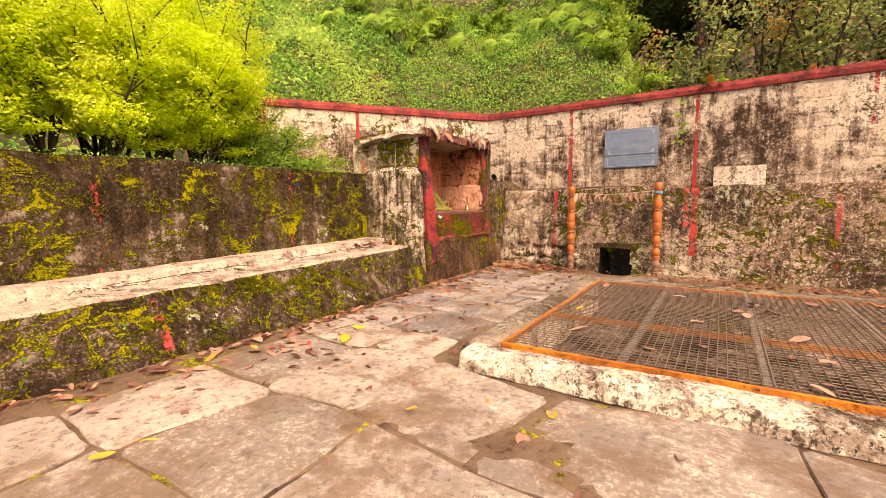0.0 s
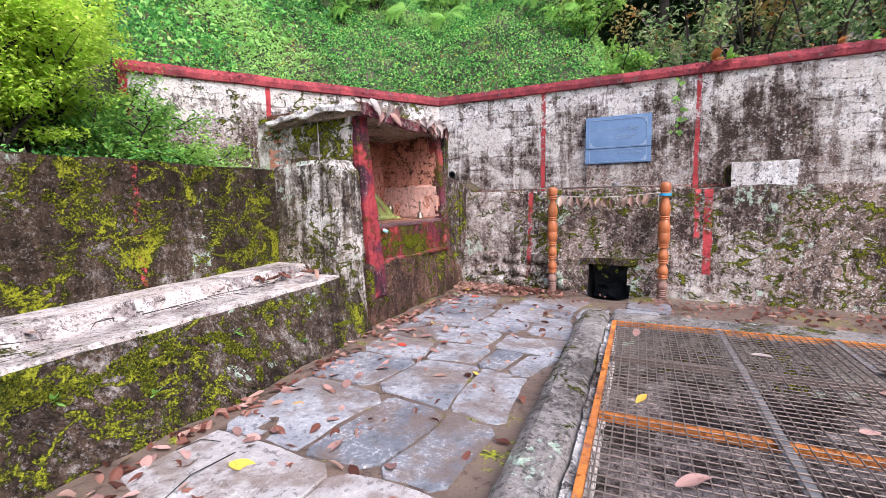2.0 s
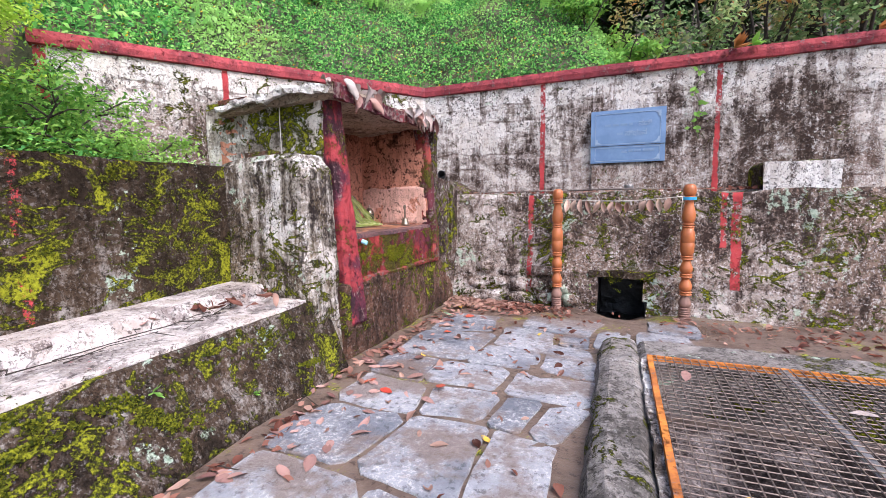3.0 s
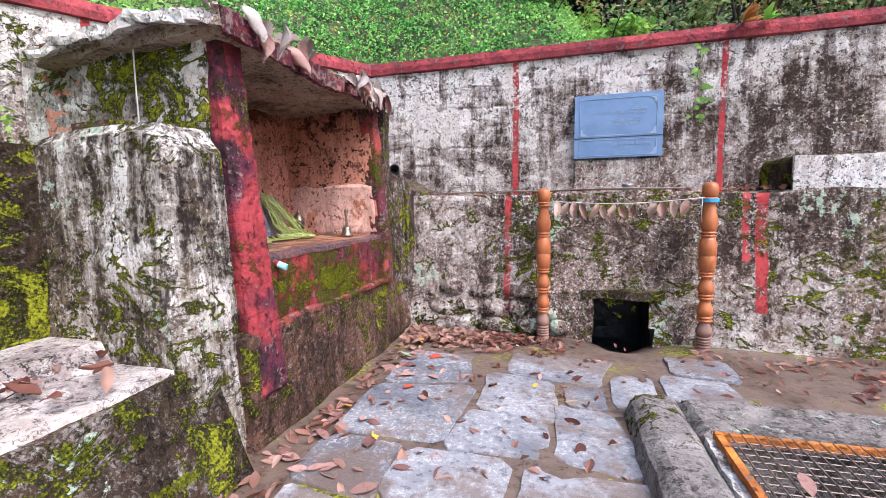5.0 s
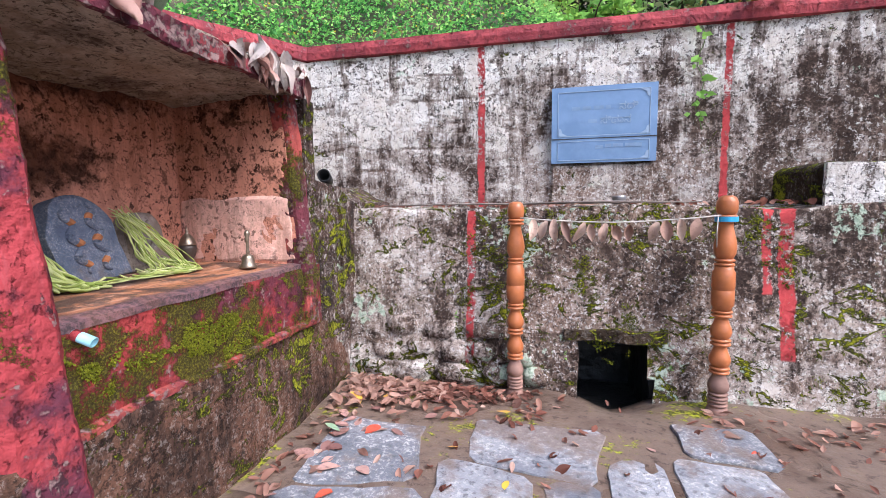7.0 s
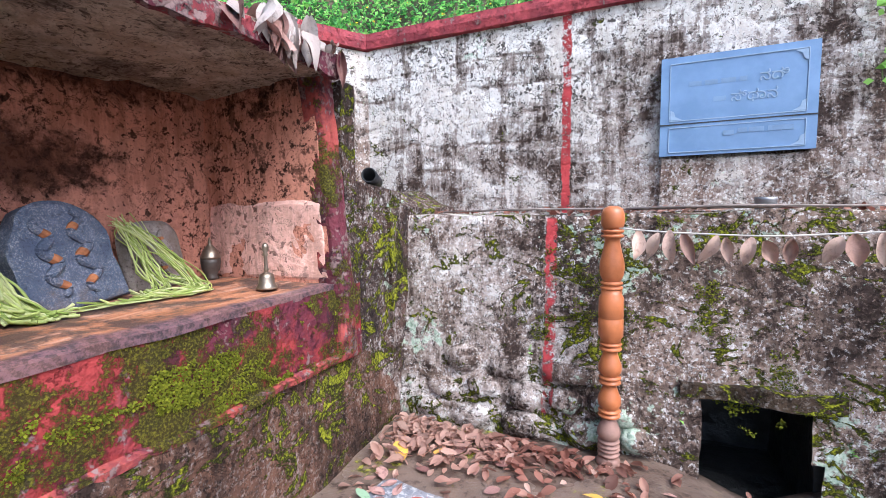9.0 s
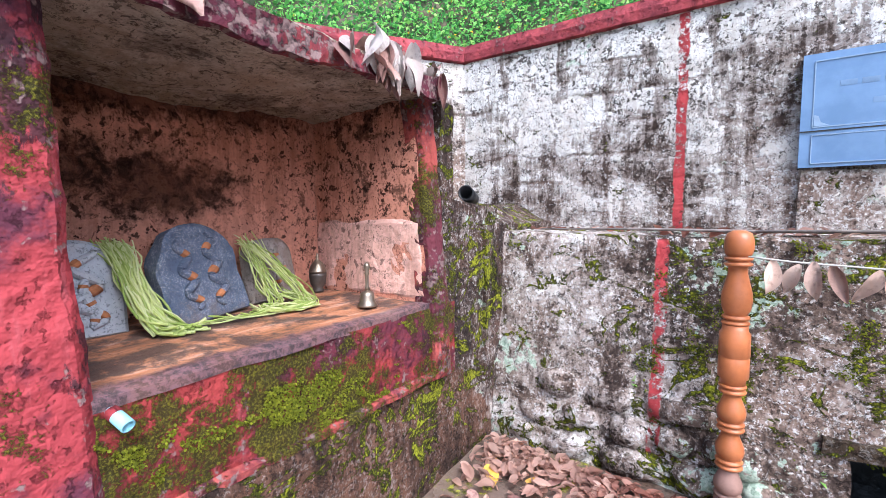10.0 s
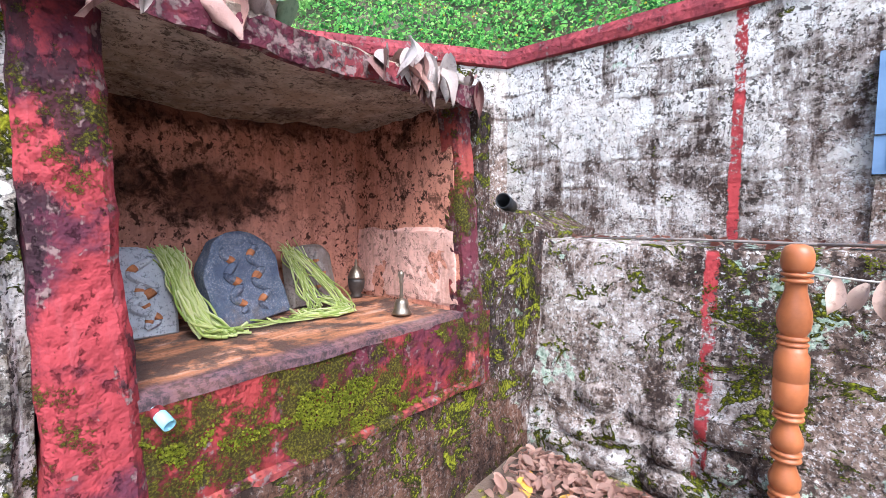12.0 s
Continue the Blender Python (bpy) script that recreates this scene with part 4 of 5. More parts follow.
def fern(x, y, size, seed):
    r = random.Random(seed)
    ob = thing("fern", "bright green fern arching out of the slope", "fern", "ferns on the slope", at=pose(x, y, ground_height(x, y) + 0.25, 40, 0, 0))
    for f in range(8):
        a = r.uniform(math.pi * 0.75, math.pi * 2.2) if f else 4.6
        verts, faces = [], []
        for k in range(16):
            t = (k + 0.6) / 16
            c = Vector((math.cos(a) * size * t, math.sin(a) * size * t, size * (0.75 * t - 0.85 * t * t) + 0.1))
            w = size * 0.30 * math.sin(math.pi * min(1, 0.12 + 0.86 * t)) * (1.05 - 0.5 * t)
            s = Vector((-math.sin(a), math.cos(a), 0))
            fwd = Vector((math.cos(a), math.sin(a), 0)) * size * 0.045
            verts.append(c)
            for side in (-1, 1):
                verts += [c + s * side * w * 0.55 + fwd * 1.2 + Vector((0, 0, 0.01)), c + s * side * w + fwd * 1.7 - Vector((0, 0, 0.15 * w))]
        for k in range(15):
            q = 5 * k
            faces += [[q, q + 2, q + 1, q + 5], [q, q + 5, q + 3, q + 4]]
        put_mesh("frond", mesh_of("frond", verts, faces, G_FERN), ob)
    return ob


for k, (x, y, s) in enumerate(((-6.9, 9.35, 0.50), (-7.25, 8.95, 0.46), (-6.45, 9.8, 0.46), (-6.2, 9.2, 0.36), (-5.6, 10.3, 0.45), (-5.0, 11.0, 0.45), (-3.9, 11.4, 0.42), (-3.3, 11.9, 0.45), (-2.9, 11.0, 0.38), (-8.1, 8.4, 0.45), (-2.5, 10.6, 0.34), (-3.1, 12.8, 0.5))):
    fern(x, y, s * 1.35, 90 + k)
G_BUSH = foliage("bank_bush_leaf", (0.0, (0.10, 0.26, 0.05)), (0.5, (0.22, 0.46, 0.08)), (1.0, (0.42, 0.62, 0.13)))
rb = random.Random(77)
for k in range(14):
    y = 9.6 + 0.75 * k
    x = -1.25 - 0.30 * (y - 9.0) + rb.uniform(-0.4, 0.25)
    shrub(x, y, ground_height(x, y), rb.uniform(0.5, 1.3), rb.uniform(0.5, 0.9), G_BUSH, rb.uniform(0.07, 0.12), "low green bush on the brow of the slope", 300 + k, 22, 34, 4, "bank_bush", "bush", "bushes on the slope")
made = 0
while made < 22:
    x, y = rb.uniform(-11, -1.5), rb.uniform(7, 15)
    if behind(x, y) > 1.6 and right_drop(x, y) > 0.4:
        shrub(x, y, ground_height(x, y), rb.uniform(0.5, 1.1), rb.uniform(0.5, 0.9), G_BUSH, rb.uniform(0.08, 0.15), "low green bush among the creepers on the slope", 200 + made, 18, 22, 4, "bank_bush", "bush", "bushes on the slope")
        made += 1
for k, (x, y, h) in enumerate(((-5.35, 4.55, 0.8), (-5.9, 4.75, 1.1), (-5.0, 4.75, 0.45), (-6.5, 4.9, 1.2), (-5.6, 4.1, 0.8))):
    shrub(x, y, 1.47, h, 0.75, G_BUSH, 0.05, "low green bush on the terrace beside the slanting wall", 260 + k, 40, 70, 5, "terrace_bush", "bush", "bushes on the terrace")
fl = hill_spots(260, -9, -1.5, 5.5, 12, lambda x, y: 0.1 < behind(x, y) < 2.2 and right_drop(x, y) > 0.5)
fl[:, 2] += rng.uniform(0.06, 0.16, len(fl))
fl = np.repeat(fl, 4, 0)
lv, lq = leaf_cloud(fl, rng.uniform(0.016, 0.026, len(fl)), np.repeat(np.array([(0.2, -0.7, 0.7)]), len(fl), 0), 0.8, 0.1, 0.3)
tagged(new("yellow_flowers", cloud_mesh("yellow_flowers", lv, lq, G_FLOWER)), "small yellow flowers among the creeping plants", "flowers", kind="stuff")
weeds = hill_spots(30000, -9, -4.4, -2, 6.5, lambda x, y: behind(x, y) < 0 and (x > -5.0 or rng.random() < 0.5))
weeds[:, 2] += np.abs(rng.normal(0, 0.06, len(weeds)))
lv, lq = leaf_cloud(weeds, rng.uniform(0.02, 0.055, len(weeds)), np.repeat(np.array([(0.3, -0.1, 0.8)]), len(weeds), 0), 0.4)
tagged(new("terrace_weeds", cloud_mesh("terrace_weeds", lv, lq, G_GROUND)), "low green weeds on the terrace edge", "weeds", kind="stuff")

# ---- turned posts, garland and slab by the water outlet ----
def rings(z, r):
    return [(r * 0.68, z - 0.022), (r * 0.90, z - 0.019), (r * 0.96, z - 0.013), (r * 0.90, z - 0.006), (r * 0.72, z - 0.002), (r * 0.72, z + 0.002), (r * 0.90, z + 0.006), (r * 0.96, z + 0.013), (r * 0.90, z + 0.019), (r * 0.68, z + 0.022)]


def vase(z0, z1, r):
    h = z1 - z0
    return [(r * k, z0 + h * f) for k, f in ((0.74, 0.02), (0.93, 0.14), (1.0, 0.30), (0.96, 0.46), (0.76, 0.68), (0.62, 0.86), (0.62, 0.98))]


def turned_post(x, y, height, r, lean, lab):
    ob = thing("turned_post", lab, "post", "turned posts by the outlet", at=pose(x, y, -0.02, lean, 0, 0))
    s = height / 1.38
    low = [(r * 1.02, 0.0), (r * 1.05, 0.03), (r * 0.90, 0.05)] + rings(0.085, r) + rings(0.13, r)
    z = [(a, b * s) for a, b in low + vase(0.152, 0.275, r)]
    put_mesh("foot", mesh_of("foot", *lathe(z), M_TURNEDLOW, True), ob, "dusty greyed foot")
    mid = rings(0.297, r) + vase(0.319, 0.455, r) + rings(0.477, r) + vase(0.499, 0.635, r) + rings(0.657, r)
    mid += [(r * 0.86, 0.68), (r * 0.86, 0.70), (r * 1.04, 0.712), (r * 1.05, 0.80), (r * 1.0, 0.804), (r * 1.0, 0.81), (r * 1.05, 0.814), (r * 1.04, 0.915), (r * 0.88, 0.93), (r * 0.86, 0.955)]
    mid += rings(0.977, r) + vase(0.999, 1.225, r * 1.04) + rings(1.245, r)
    mid += [(r * 0.78, 1.268), (r * 0.92, 1.285), (r * 0.98, 1.31), (r * 0.95, 1.345), (r * 0.78, 1.372), (r * 0.4, 1.384)]
    put_mesh("shaft", mesh_of("shaft", *lathe([(a, b * s) for a, b in mid]), M_TURNED, True), ob, "orange-brown varnished turned wood")
    return ob


post_a = turned_post(-1.935, 7.63, 1.37, 0.059, 0, "turned varnished wooden post standing by the wall")
post_b = turned_post(-0.655, 7.60, 1.39, 0.061, 0, "turned varnished wooden post with blue tape near its top")
M_TAPE = plain("blue_tape", (0.05, 0.36, 0.62), 0.4)
put_mesh("tape", mesh_of("tape", *lathe([(0.061, 1.235), (0.064, 1.236), (0.064, 1.265), (0.061, 1.266)]), M_TAPE), post_b, "blue tape wrapped round")

DRY = []
for k in range(6):
    v, f = [], []
    for i in range(9):
        t = i / 8
        w = 0.30 * math.sin(math.pi * min(1, 0.04 + 0.96 * t)) ** 0.8 * (1 - 0.35 * t)
        for j in range(-2, 3):
            v.append((t - 0.5, w * j / 2, 0.10 * math.sin(3.2 * t + k) + (0.16 + 0.05 * k) * (j / 2) ** 2 * w * 2 + 0.03 * math.sin(9 * t + j * 2 + k)))
    for i in range(8):
        for j in range(4):
            a = i * 5 + j
            f.append([a, a + 1, a + 6, a + 5])
    v += [(-0.5, 0, 0.1 * math.sin(k)), (-0.68, 0.02, 0.05), (-0.68, 0.028, 0.05)]
    f.append([len(v) - 3, len(v) - 2, len(v) - 1])
    DRY.append((v, f))


def leaf_material(name, a, b):
    n = Nodes(name, 0.6, 0.3)
    col = n.mix(n.random(), a, b)
    col = n.mix(n.step(n.noise(30, 5, 0.7), 0.5, 0.7, 0.6), col, tuple(c * 0.5 for c in a))
    return n.done(col, n.noise(60, 4), 0.003)


L_BROWN = leaf_material("fallen_brown_leaf", (0.15, 0.068, 0.058), (0.50, 0.30, 0.25))
L_PALE = leaf_material("withered_pale_leaf", (0.28, 0.21, 0.18), (0.54, 0.47, 0.43))
L_TAN = leaf_material("hung_tan_leaf", (0.30, 0.17, 0.125), (0.58, 0.42, 0.33))
L_GOLD = leaf_material("fallen_yellow_leaf", (0.66, 0.44, 0.05), (0.50, 0.25, 0.07))
L_RED = leaf_material("fallen_red_leaf", (0.50, 0.05, 0.03), (0.38, 0.10, 0.05))
L_GREEN = leaf_material("green_broad_leaf", (0.16, 0.28, 0.14), (0.34, 0.42, 0.30))
LEAF_MESH = {m.name: [mesh_of("leaf", v, f, m, True) for v, f in DRY] for m in (L_BROWN, L_PALE, L_TAN, L_GOLD, L_RED, L_GREEN)}


def fallen_leaf(x, y, z, size, mat, r, label, group="fallen leaves", tilt=14):
    ob = new("fallen_leaf", r.choice(LEAF_MESH[mat.name]))
    ob.matrix_basis = pose(x, y, z + 0.03 * size + 0.004, r.uniform(-tilt, tilt), r.uniform(-tilt, tilt), r.uniform(0, 360)) @ Matrix.Diagonal((size, size * r.uniform(0.75, 1.2), size * r.uniform(0.15, 0.55), 1))
    return tagged(ob, label, "leaf", group)


garland = thing("garland", "string of withered leaves hung between two turned posts", "garland")
gx0, gx1 = -1.90, -0.70
line = [(gx0 + (gx1 - gx0) * k / 16, 7.555 - 0.02 * math.sin(k), 1.245 - 0.035 * math.sin(math.pi * k / 16) + 0.01 * k / 16) for k in range(17)]
M_STRING = plain("pale_string", (0.55, 0.50, 0.44), 0.8)
put_mesh("string", mesh_of("string", *tube(line, 0.004, 5), M_STRING, True), garland, "pale cotton string")
put_mesh("string", mesh_of("string", *tube([(-0.72, 7.545, 1.25), (-0.725, 7.54, 1.15), (-0.72, 7.545, 1.06)], 0.003, 5), M_STRING, True), garland, "loose string end")
rr = random.Random(5)
for k in range(13):
    f = 0.06 + 0.86 * k / 12 + rr.uniform(-0.02, 0.02)
    p = line[min(16, int(f * 16))]
    ob = put_mesh("leaf", rr.choice(LEAF_MESH[L_TAN.name]), garland, at=pose(p[0], p[1] - 0.012, p[2] - 0.07, rr.uniform(75, 105), 90 + rr.uniform(-28, 28), rr.uniform(-15, 15)) @ Matrix.Diagonal((rr.uniform(0.11, 0.17), rr.uniform(0.10, 0.145), rr.uniform(0.10, 0.24), 1)))

# the inscribed slab; the sky's blue reflection is put into its base colour
M_SLAB = Nodes("sky_tinted_granite", 0.22, 0.6)
M_SLAB = M_SLAB.done(M_SLAB.mix(M_SLAB.step(M_SLAB.noise(5, 6), 0.35, 0.7), (0.12, 0.20, 0.34), (0.16, 0.255, 0.42)), M_SLAB.noise(90, 3), 0.0004)
M_CUT = plain("pale_engraving", (0.27, 0.365, 0.50), 0.6)
M_WORN = plain("worn_engraving", (0.17, 0.26, 0.40), 0.5)
slab = thing("inscribed_slab", "polished blue-grey stone slab, sky reflection painted in, with an engraved inscription", "plaque", at=pose(-1.265, 8.615, 2.01))
block("slab_body", (-0.43, 0.0, -0.325), (0.43, 0.10, 0.325), M_SLAB, slab, cell=0.2, amp=0.0, round_=0.004)
put_mesh("joint", mesh_of("joint", *box((-0.428, -0.002, -0.118), (0.428, 0.004, -0.111)), M_HOLE), slab, "thin dark groove")
for x0, z0, x1, z1 in ((-0.37, 0.275, 0.37, 0.281), (-0.37, -0.095, 0.37, -0.089), (-0.37, -0.14, 0.37, -0.135), (-0.37, -0.30, 0.37, -0.295)):
    put_mesh("border_line", mesh_of("border_line", *box((x0, -0.002, z0), (x1, 0.004, z1)), M_CUT), slab)
for x in (-0.373, 0.367):
    for z0, z1 in ((-0.089, 0.275), (-0.295, -0.14)):
        put_mesh("border_line", mesh_of("border_line", *box((x, -0.002, z0), (x + 0.005, 0.004, z1)), M_CUT), slab)
for sx, z in ((1, -0.087), (1, -0.293), (-1, -0.087), (1, 0.272)):
    d = 1 if z < 0 else -1
    put_mesh("corner_ornament", mesh_of("corner_ornament", [(sx * 0.365, -0.002, z), (sx * 0.295, -0.002, z), (sx * 0.335, -0.002, z + d * 0.022), (sx * 0.345, -0.002, z + d * 0.055), (sx * 0.365, -0.002, z + d * 0.065)], [[0, 1, 2, 3, 4]], M_CUT), slab)


def lettering(text, x, z, size, parent):
    cu = bpy.data.curves.new("lettering", "FONT")
    cu.body, cu.size, cu.extrude, cu.align_x = text, size, 0.0015, "CENTER"
    cu.materials.append(M_CUT)
    ob = new("lettering", cu)
    ob.parent, ob.matrix_basis = parent, pose(x, -0.002, z, 90)
    return ob


lettering("\u0ca8\u0ca6\u0cbf", 0.20, 0.115, 0.085, slab)
lettering("\u0cb8\u0ccd\u0ca5\u0cbe\u0ca8", 0.10, 0.005, 0.085, slab)
for x0, x1, z in ((-0.26, -0.19, 0.12), (-0.17, -0.10, 0.12), (-0.08, 0.0, 0.12), (0.02, 0.06, 0.12), (-0.12, -0.05, 0.01), (0.02, 0.07, -0.20), (0.08, 0.16, -0.20), (0.18, 0.31, -0.20), (-0.06, 0.0, -0.21)):
    put_mesh("worn_lettering", mesh_of("worn_lettering", *box((x0, -0.0012, z + 0.004), (x1, 0.004, z + 0.034)), M_WORN), slab, "worn unreadable line")
block("ledge_shelf_panel", (-1.68, WALL_Y - 0.05, 1.32), (-0.86, WALL_Y + 0.05, 1.675), M_UPPER, wall_back, "patched plaster below the slab", cell=0.06, amp=0.012, freq=4)
cup = thing("metal_cup", "small dull steel cup standing on the ledge", "cup", at=pose(-1.22, 7.98, 1.315))
put_mesh("cup_body", mesh_of("cup_body", *lathe([(0.035, 0.0), (0.046, 0.012), (0.048, 0.06), (0.05, 0.075), (0.045, 0.075), (0.042, 0.015)], 20), M_STEEL, True), cup)
M_DEADWOOD = plain("dead_wood", (0.27, 0.22, 0.19), 0.85, 0, 0.5, 14, 0.004)
branch = tagged(new("dry_branch", mesh_of("dry_branch", *join(tube([(-3.0, 7.93, 1.335), (-2.4, 7.90, 1.345), (-1.9, 7.92, 1.34), (-1.3, 7.93, 1.345), (-0.7, 7.90, 1.34)], [0.005, 0.007, 0.008, 0.010, 0.005], 7), tube([(-1.9, 7.92, 1.34), (-1.4, 7.87, 1.35), (-1.0, 7.86, 1.345)], [0.006, 0.008, 0.004], 6)), M_DEADWOOD, True)), "dry grey branch lying along the ledge", "branch")
M_BLACK = plain("black_plastic", (0.02, 0.02, 0.022), 0.45)
spout = thing("drain_spout", "short black plastic pipe end in the mossy ledge", "pipe", at=pose(-3.275, 7.47, 1.556, 82, 0, 22))
put_mesh("pipe_wall", mesh_of("pipe_wall", *lathe([(0.045, -0.2), (0.045, 0.02), (0.039, 0.02), (0.039, -0.18), (0.001, -0.18)], 20), M_BLACK, True), spout)
M_PVC = plain("pale_blue_pvc", (0.34, 0.66, 0.74), 0.35)
pvc = thing("drain_pipe", "pale blue plastic drain pipe sticking out of the shrine", "pipe", at=pose(-3.225, 5.672, 0.925, 0, 114, 14))
put_mesh("pipe_wall", mesh_of("pipe_wall", *lathe([(0.018, -0.02), (0.018, 0.062), (0.0145, 0.062), (0.0145, -0.01), (0.001, -0.01)], 20), M_PVC, True), pvc)
put_mesh("collar", mesh_of("collar", *lathe([(0.0182, -0.01), (0.0195, -0.008), (0.0192, 0.012), (0.0182, 0.014)], 20), M_POST, True), pvc, "red paint smear")

# ---- on the shrine shelf ----
SZ = 0.992


def carved_slab(w, h, depth, rounded, mat, coils, at, label, low=0.55):
    """A stone slab with a rounded head and raised coils, as one mesh."""
    out = []
    for k in range(25):
        a = math.pi * k / 24
        out.append((w / 2 * math.copysign(abs(math.cos(a)) ** rounded, math.cos(a)), h * (low + (1 - low) * math.sin(a) ** rounded)))
    out = [(w / 2 * 0.98, 0.0)] + out + [(-w / 2 * 0.98, 0.0)]
    n, verts, faces = len(out), [], []
    for inset, y in ((1.0, depth), (1.0, 0.012), (0.94, 0.0)):
        verts += [(x * inset + 0.030 * noise.noise(Vector((x * 9, z * 9, y * 20 + w * 30))), y, z * inset + (1 - inset) * 0.3 * h) for x, z in out]
    for r in range(2):
        for k in range(n):
            a, b = r * n + k, r * n + (k + 1) % n
            faces.append([a, a + n, b + n, b])
    faces.append([k for k in range(n)])
    faces.append([2 * n + k for k in range(n)][::-1])
    slots = [0] * len(faces)
    for cx, cz, amp, turns, top, red in coils:
        pts = [(cx + amp * w * math.sin(turns * math.pi * k / 48) * (1 - 0.3 * k / 48), -0.005, cz * h + (top - cz) * h * k / 48) for k in range(49)]
        tv, tf = tube(pts, [0.010 + 0.010 * math.sin(math.pi * k / 48) ** 0.7 for k in range(49)], 8)
        o = len(verts)
        verts += tv
        faces += [[i + o for i in q] for q in tf]
        slots += [1 if red and (i // 8) % 16 in (5, 6, 7) else 0 for i in range(len(tf))]
    ob = new("carved_stone", mesh_of("carved_stone", verts, faces, [mat, M_ORANGEPIG], False, slots))
    ob.matrix_basis = at
    return tagged(ob, label, "carved stone", "carved stones on the shelf")


M_ORANGEPIG = plain("orange_pigment", (0.48, 0.18, 0.07), 0.85, 0, 0.5, 30)
M_BLUESTONE = stone("dark_blue_stone", (0.09, 0.115, 0.175), (0.28, 0.315, 0.42), 9, 0.8, 0.02, 0.0, 0.5)
M_GREYSTONE = stone("pale_grey_stone", (0.30, 0.31, 0.34), (0.46, 0.47, 0.50), 6, 0.8, 0.004, 0.0, 0.2)
M_BROWNSTONE = stone("grey_brown_stone", (0.16, 0.13, 0.11), (0.34, 0.29, 0.26), 7, 0.8, 0.005, 0.0, 0.2)
carved_slab(0.34, 0.37, 0.05, 0.8, M_GREYSTONE, ((0.03, 0.10, 0.15, 4.6, 0.90, True), (0.03, 0.10, 0.05, 2.0, 0.62, True)), pose(-3.84, 5.78, SZ, -12, 3, 98), "pale grey slab with a carved orange-tinted coil, leaning")
carved_slab(0.375, 0.43, 0.11, 0.85, M_BLUESTONE, ((-0.075, 0.14, 0.07, 6.0, 0.84, True), (0.055, 0.12, 0.08, -6.0, 0.88, True)), pose(-3.78, 6.24, SZ, -15, -5, 102), "rounded dark blue carved stone with twin coils", 0.28)
carved_slab(0.29, 0.33, 0.06, 0.8, M_BROWNSTONE, ((-0.04, 0.2, 0.07, 3.0, 0.85, True), (0.04, 0.2, 0.07, -3.0, 0.85, True)), pose(-3.92, 6.63, SZ, -10, 0, 96), "grey-brown carved slab leaning in the niche corner")
M_STRAND = foliage("pale_flower_strand", (0.0, (0.36, 0.46, 0.10)), (0.45, (0.66, 0.72, 0.26)), (1.0, (0.86, 0.86, 0.52)))


def strand_bundle(paths, weights, label, spread, count, thick, seed):
    r = random.Random(seed)
    bits = []
    for k in range(count):
        off = Vector((r.gauss(0, spread * 0.5), r.gauss(0, spread), r.gauss(0, spread * 0.3)))
        base = r.choices(paths, weights)[0]
        end = r.uniform(0.7, 1.0)
        pts = [Vector(p) + off * (0.35 + 0.9 * abs(i / (len(base) - 1) - 0.35)) + Vector([r.gauss(0, 0.011) for _ in range(3)]) for i, p in enumerate(base)]
        pts = [Vector((min(p.x, -3.25), p.y, max(p.z, SZ + 0.006))) for p in pts[: max(3, round(end * len(pts)))]]
        fine = []
        for i in range(len(pts) - 1):
            a, b, c_, d_ = pts[max(i - 1, 0)], pts[i], pts[i + 1], pts[min(i + 2, len(pts) - 1)]
            for t in (0.0, 0.33, 0.67):
                fine.append(0.5 * (2 * b + (c_ - a) * t + (2 * a - 5 * b + 4 * c_ - d_) * t * t + (3 * b - a - 3 * c_ + d_) * t ** 3))
        fine.append(pts[-1])
        bits.append(tube(fine, [thick * (0.55 + 0.75 * i / len(fine)) * (1.0 + 0.25 * math.sin(i * 2.1 + k)) for i in range(len(fine))], 5))
    return tagged(new("flower_bundle", mesh_of("flower_bundle", *join(*bits), M_STRAND, True)), label, "offering", "flower strands on the shelf", "stuff")


strand_bundle([[(-3.93, 5.90, 1.33), (-3.90, 5.92, 1.28), (-3.85, 5.93, 1.20), (-3.79, 5.945, 1.12), (-3.73, 5.96, 1.05), (-3.67, 5.985, 1.005), (-3.61, 6.02, 0.999)],
               [(-3.93, 5.94, 1.32), (-3.89, 5.95, 1.26), (-3.84, 5.96, 1.18), (-3.78, 5.975, 1.10), (-3.72, 6.00, 1.03), (-3.66, 6.03, 1.0), (-3.62, 6.08, 0.999)]], (1, 1), "bundle of pale green flower strands leaning between carved stones", 0.026, 150, 0.0044, 3)
strand_bundle([[(-3.93, 6.46, 1.32), (-3.90, 6.47, 1.27), (-3.86, 6.49, 1.19), (-3.82, 6.51, 1.10), (-3.78, 6.52, 1.03), (-3.74, 6.50, 1.0), (-3.72, 6.44, 0.999)],
               [(-3.90, 6.46, 1.30), (-3.84, 6.52, 1.22), (-3.80, 6.59, 1.14), (-3.76, 6.64, 1.05), (-3.70, 6.63, 1.0), (-3.67, 6.55, 0.999), (-3.70, 6.47, 0.999)],
               [(-3.78, 6.58, 1.05), (-3.70, 6.66, 1.0), (-3.62, 6.62, 1.0), (-3.60, 6.52, 1.0), (-3.64, 6.44, 1.0), (-3.72, 6.42, 1.0), (-3.76, 6.48, 1.01)],
               [(-3.74, 6.56, 1.02), (-3.66, 6.50, 1.0), (-3.64, 6.40, 1.0), (-3.66, 6.30, 1.0), (-3.68, 6.24, 1.0), (-3.68, 6.19, 1.0), (-3.67, 6.15, 1.0)]], (2, 2, 5, 1.2), "loose heap of pale yellow flower strands", 0.036, 105, 0.0034, 4)
M_BRASS = plain("tarnished_brass", (0.34, 0.27, 0.20), 0.35, 0.85, 0.3, 20)
bell = thing("hand_bell", "small tarnished brass hand bell standing on the shelf", "bell", at=pose(-3.40, 6.77, SZ))
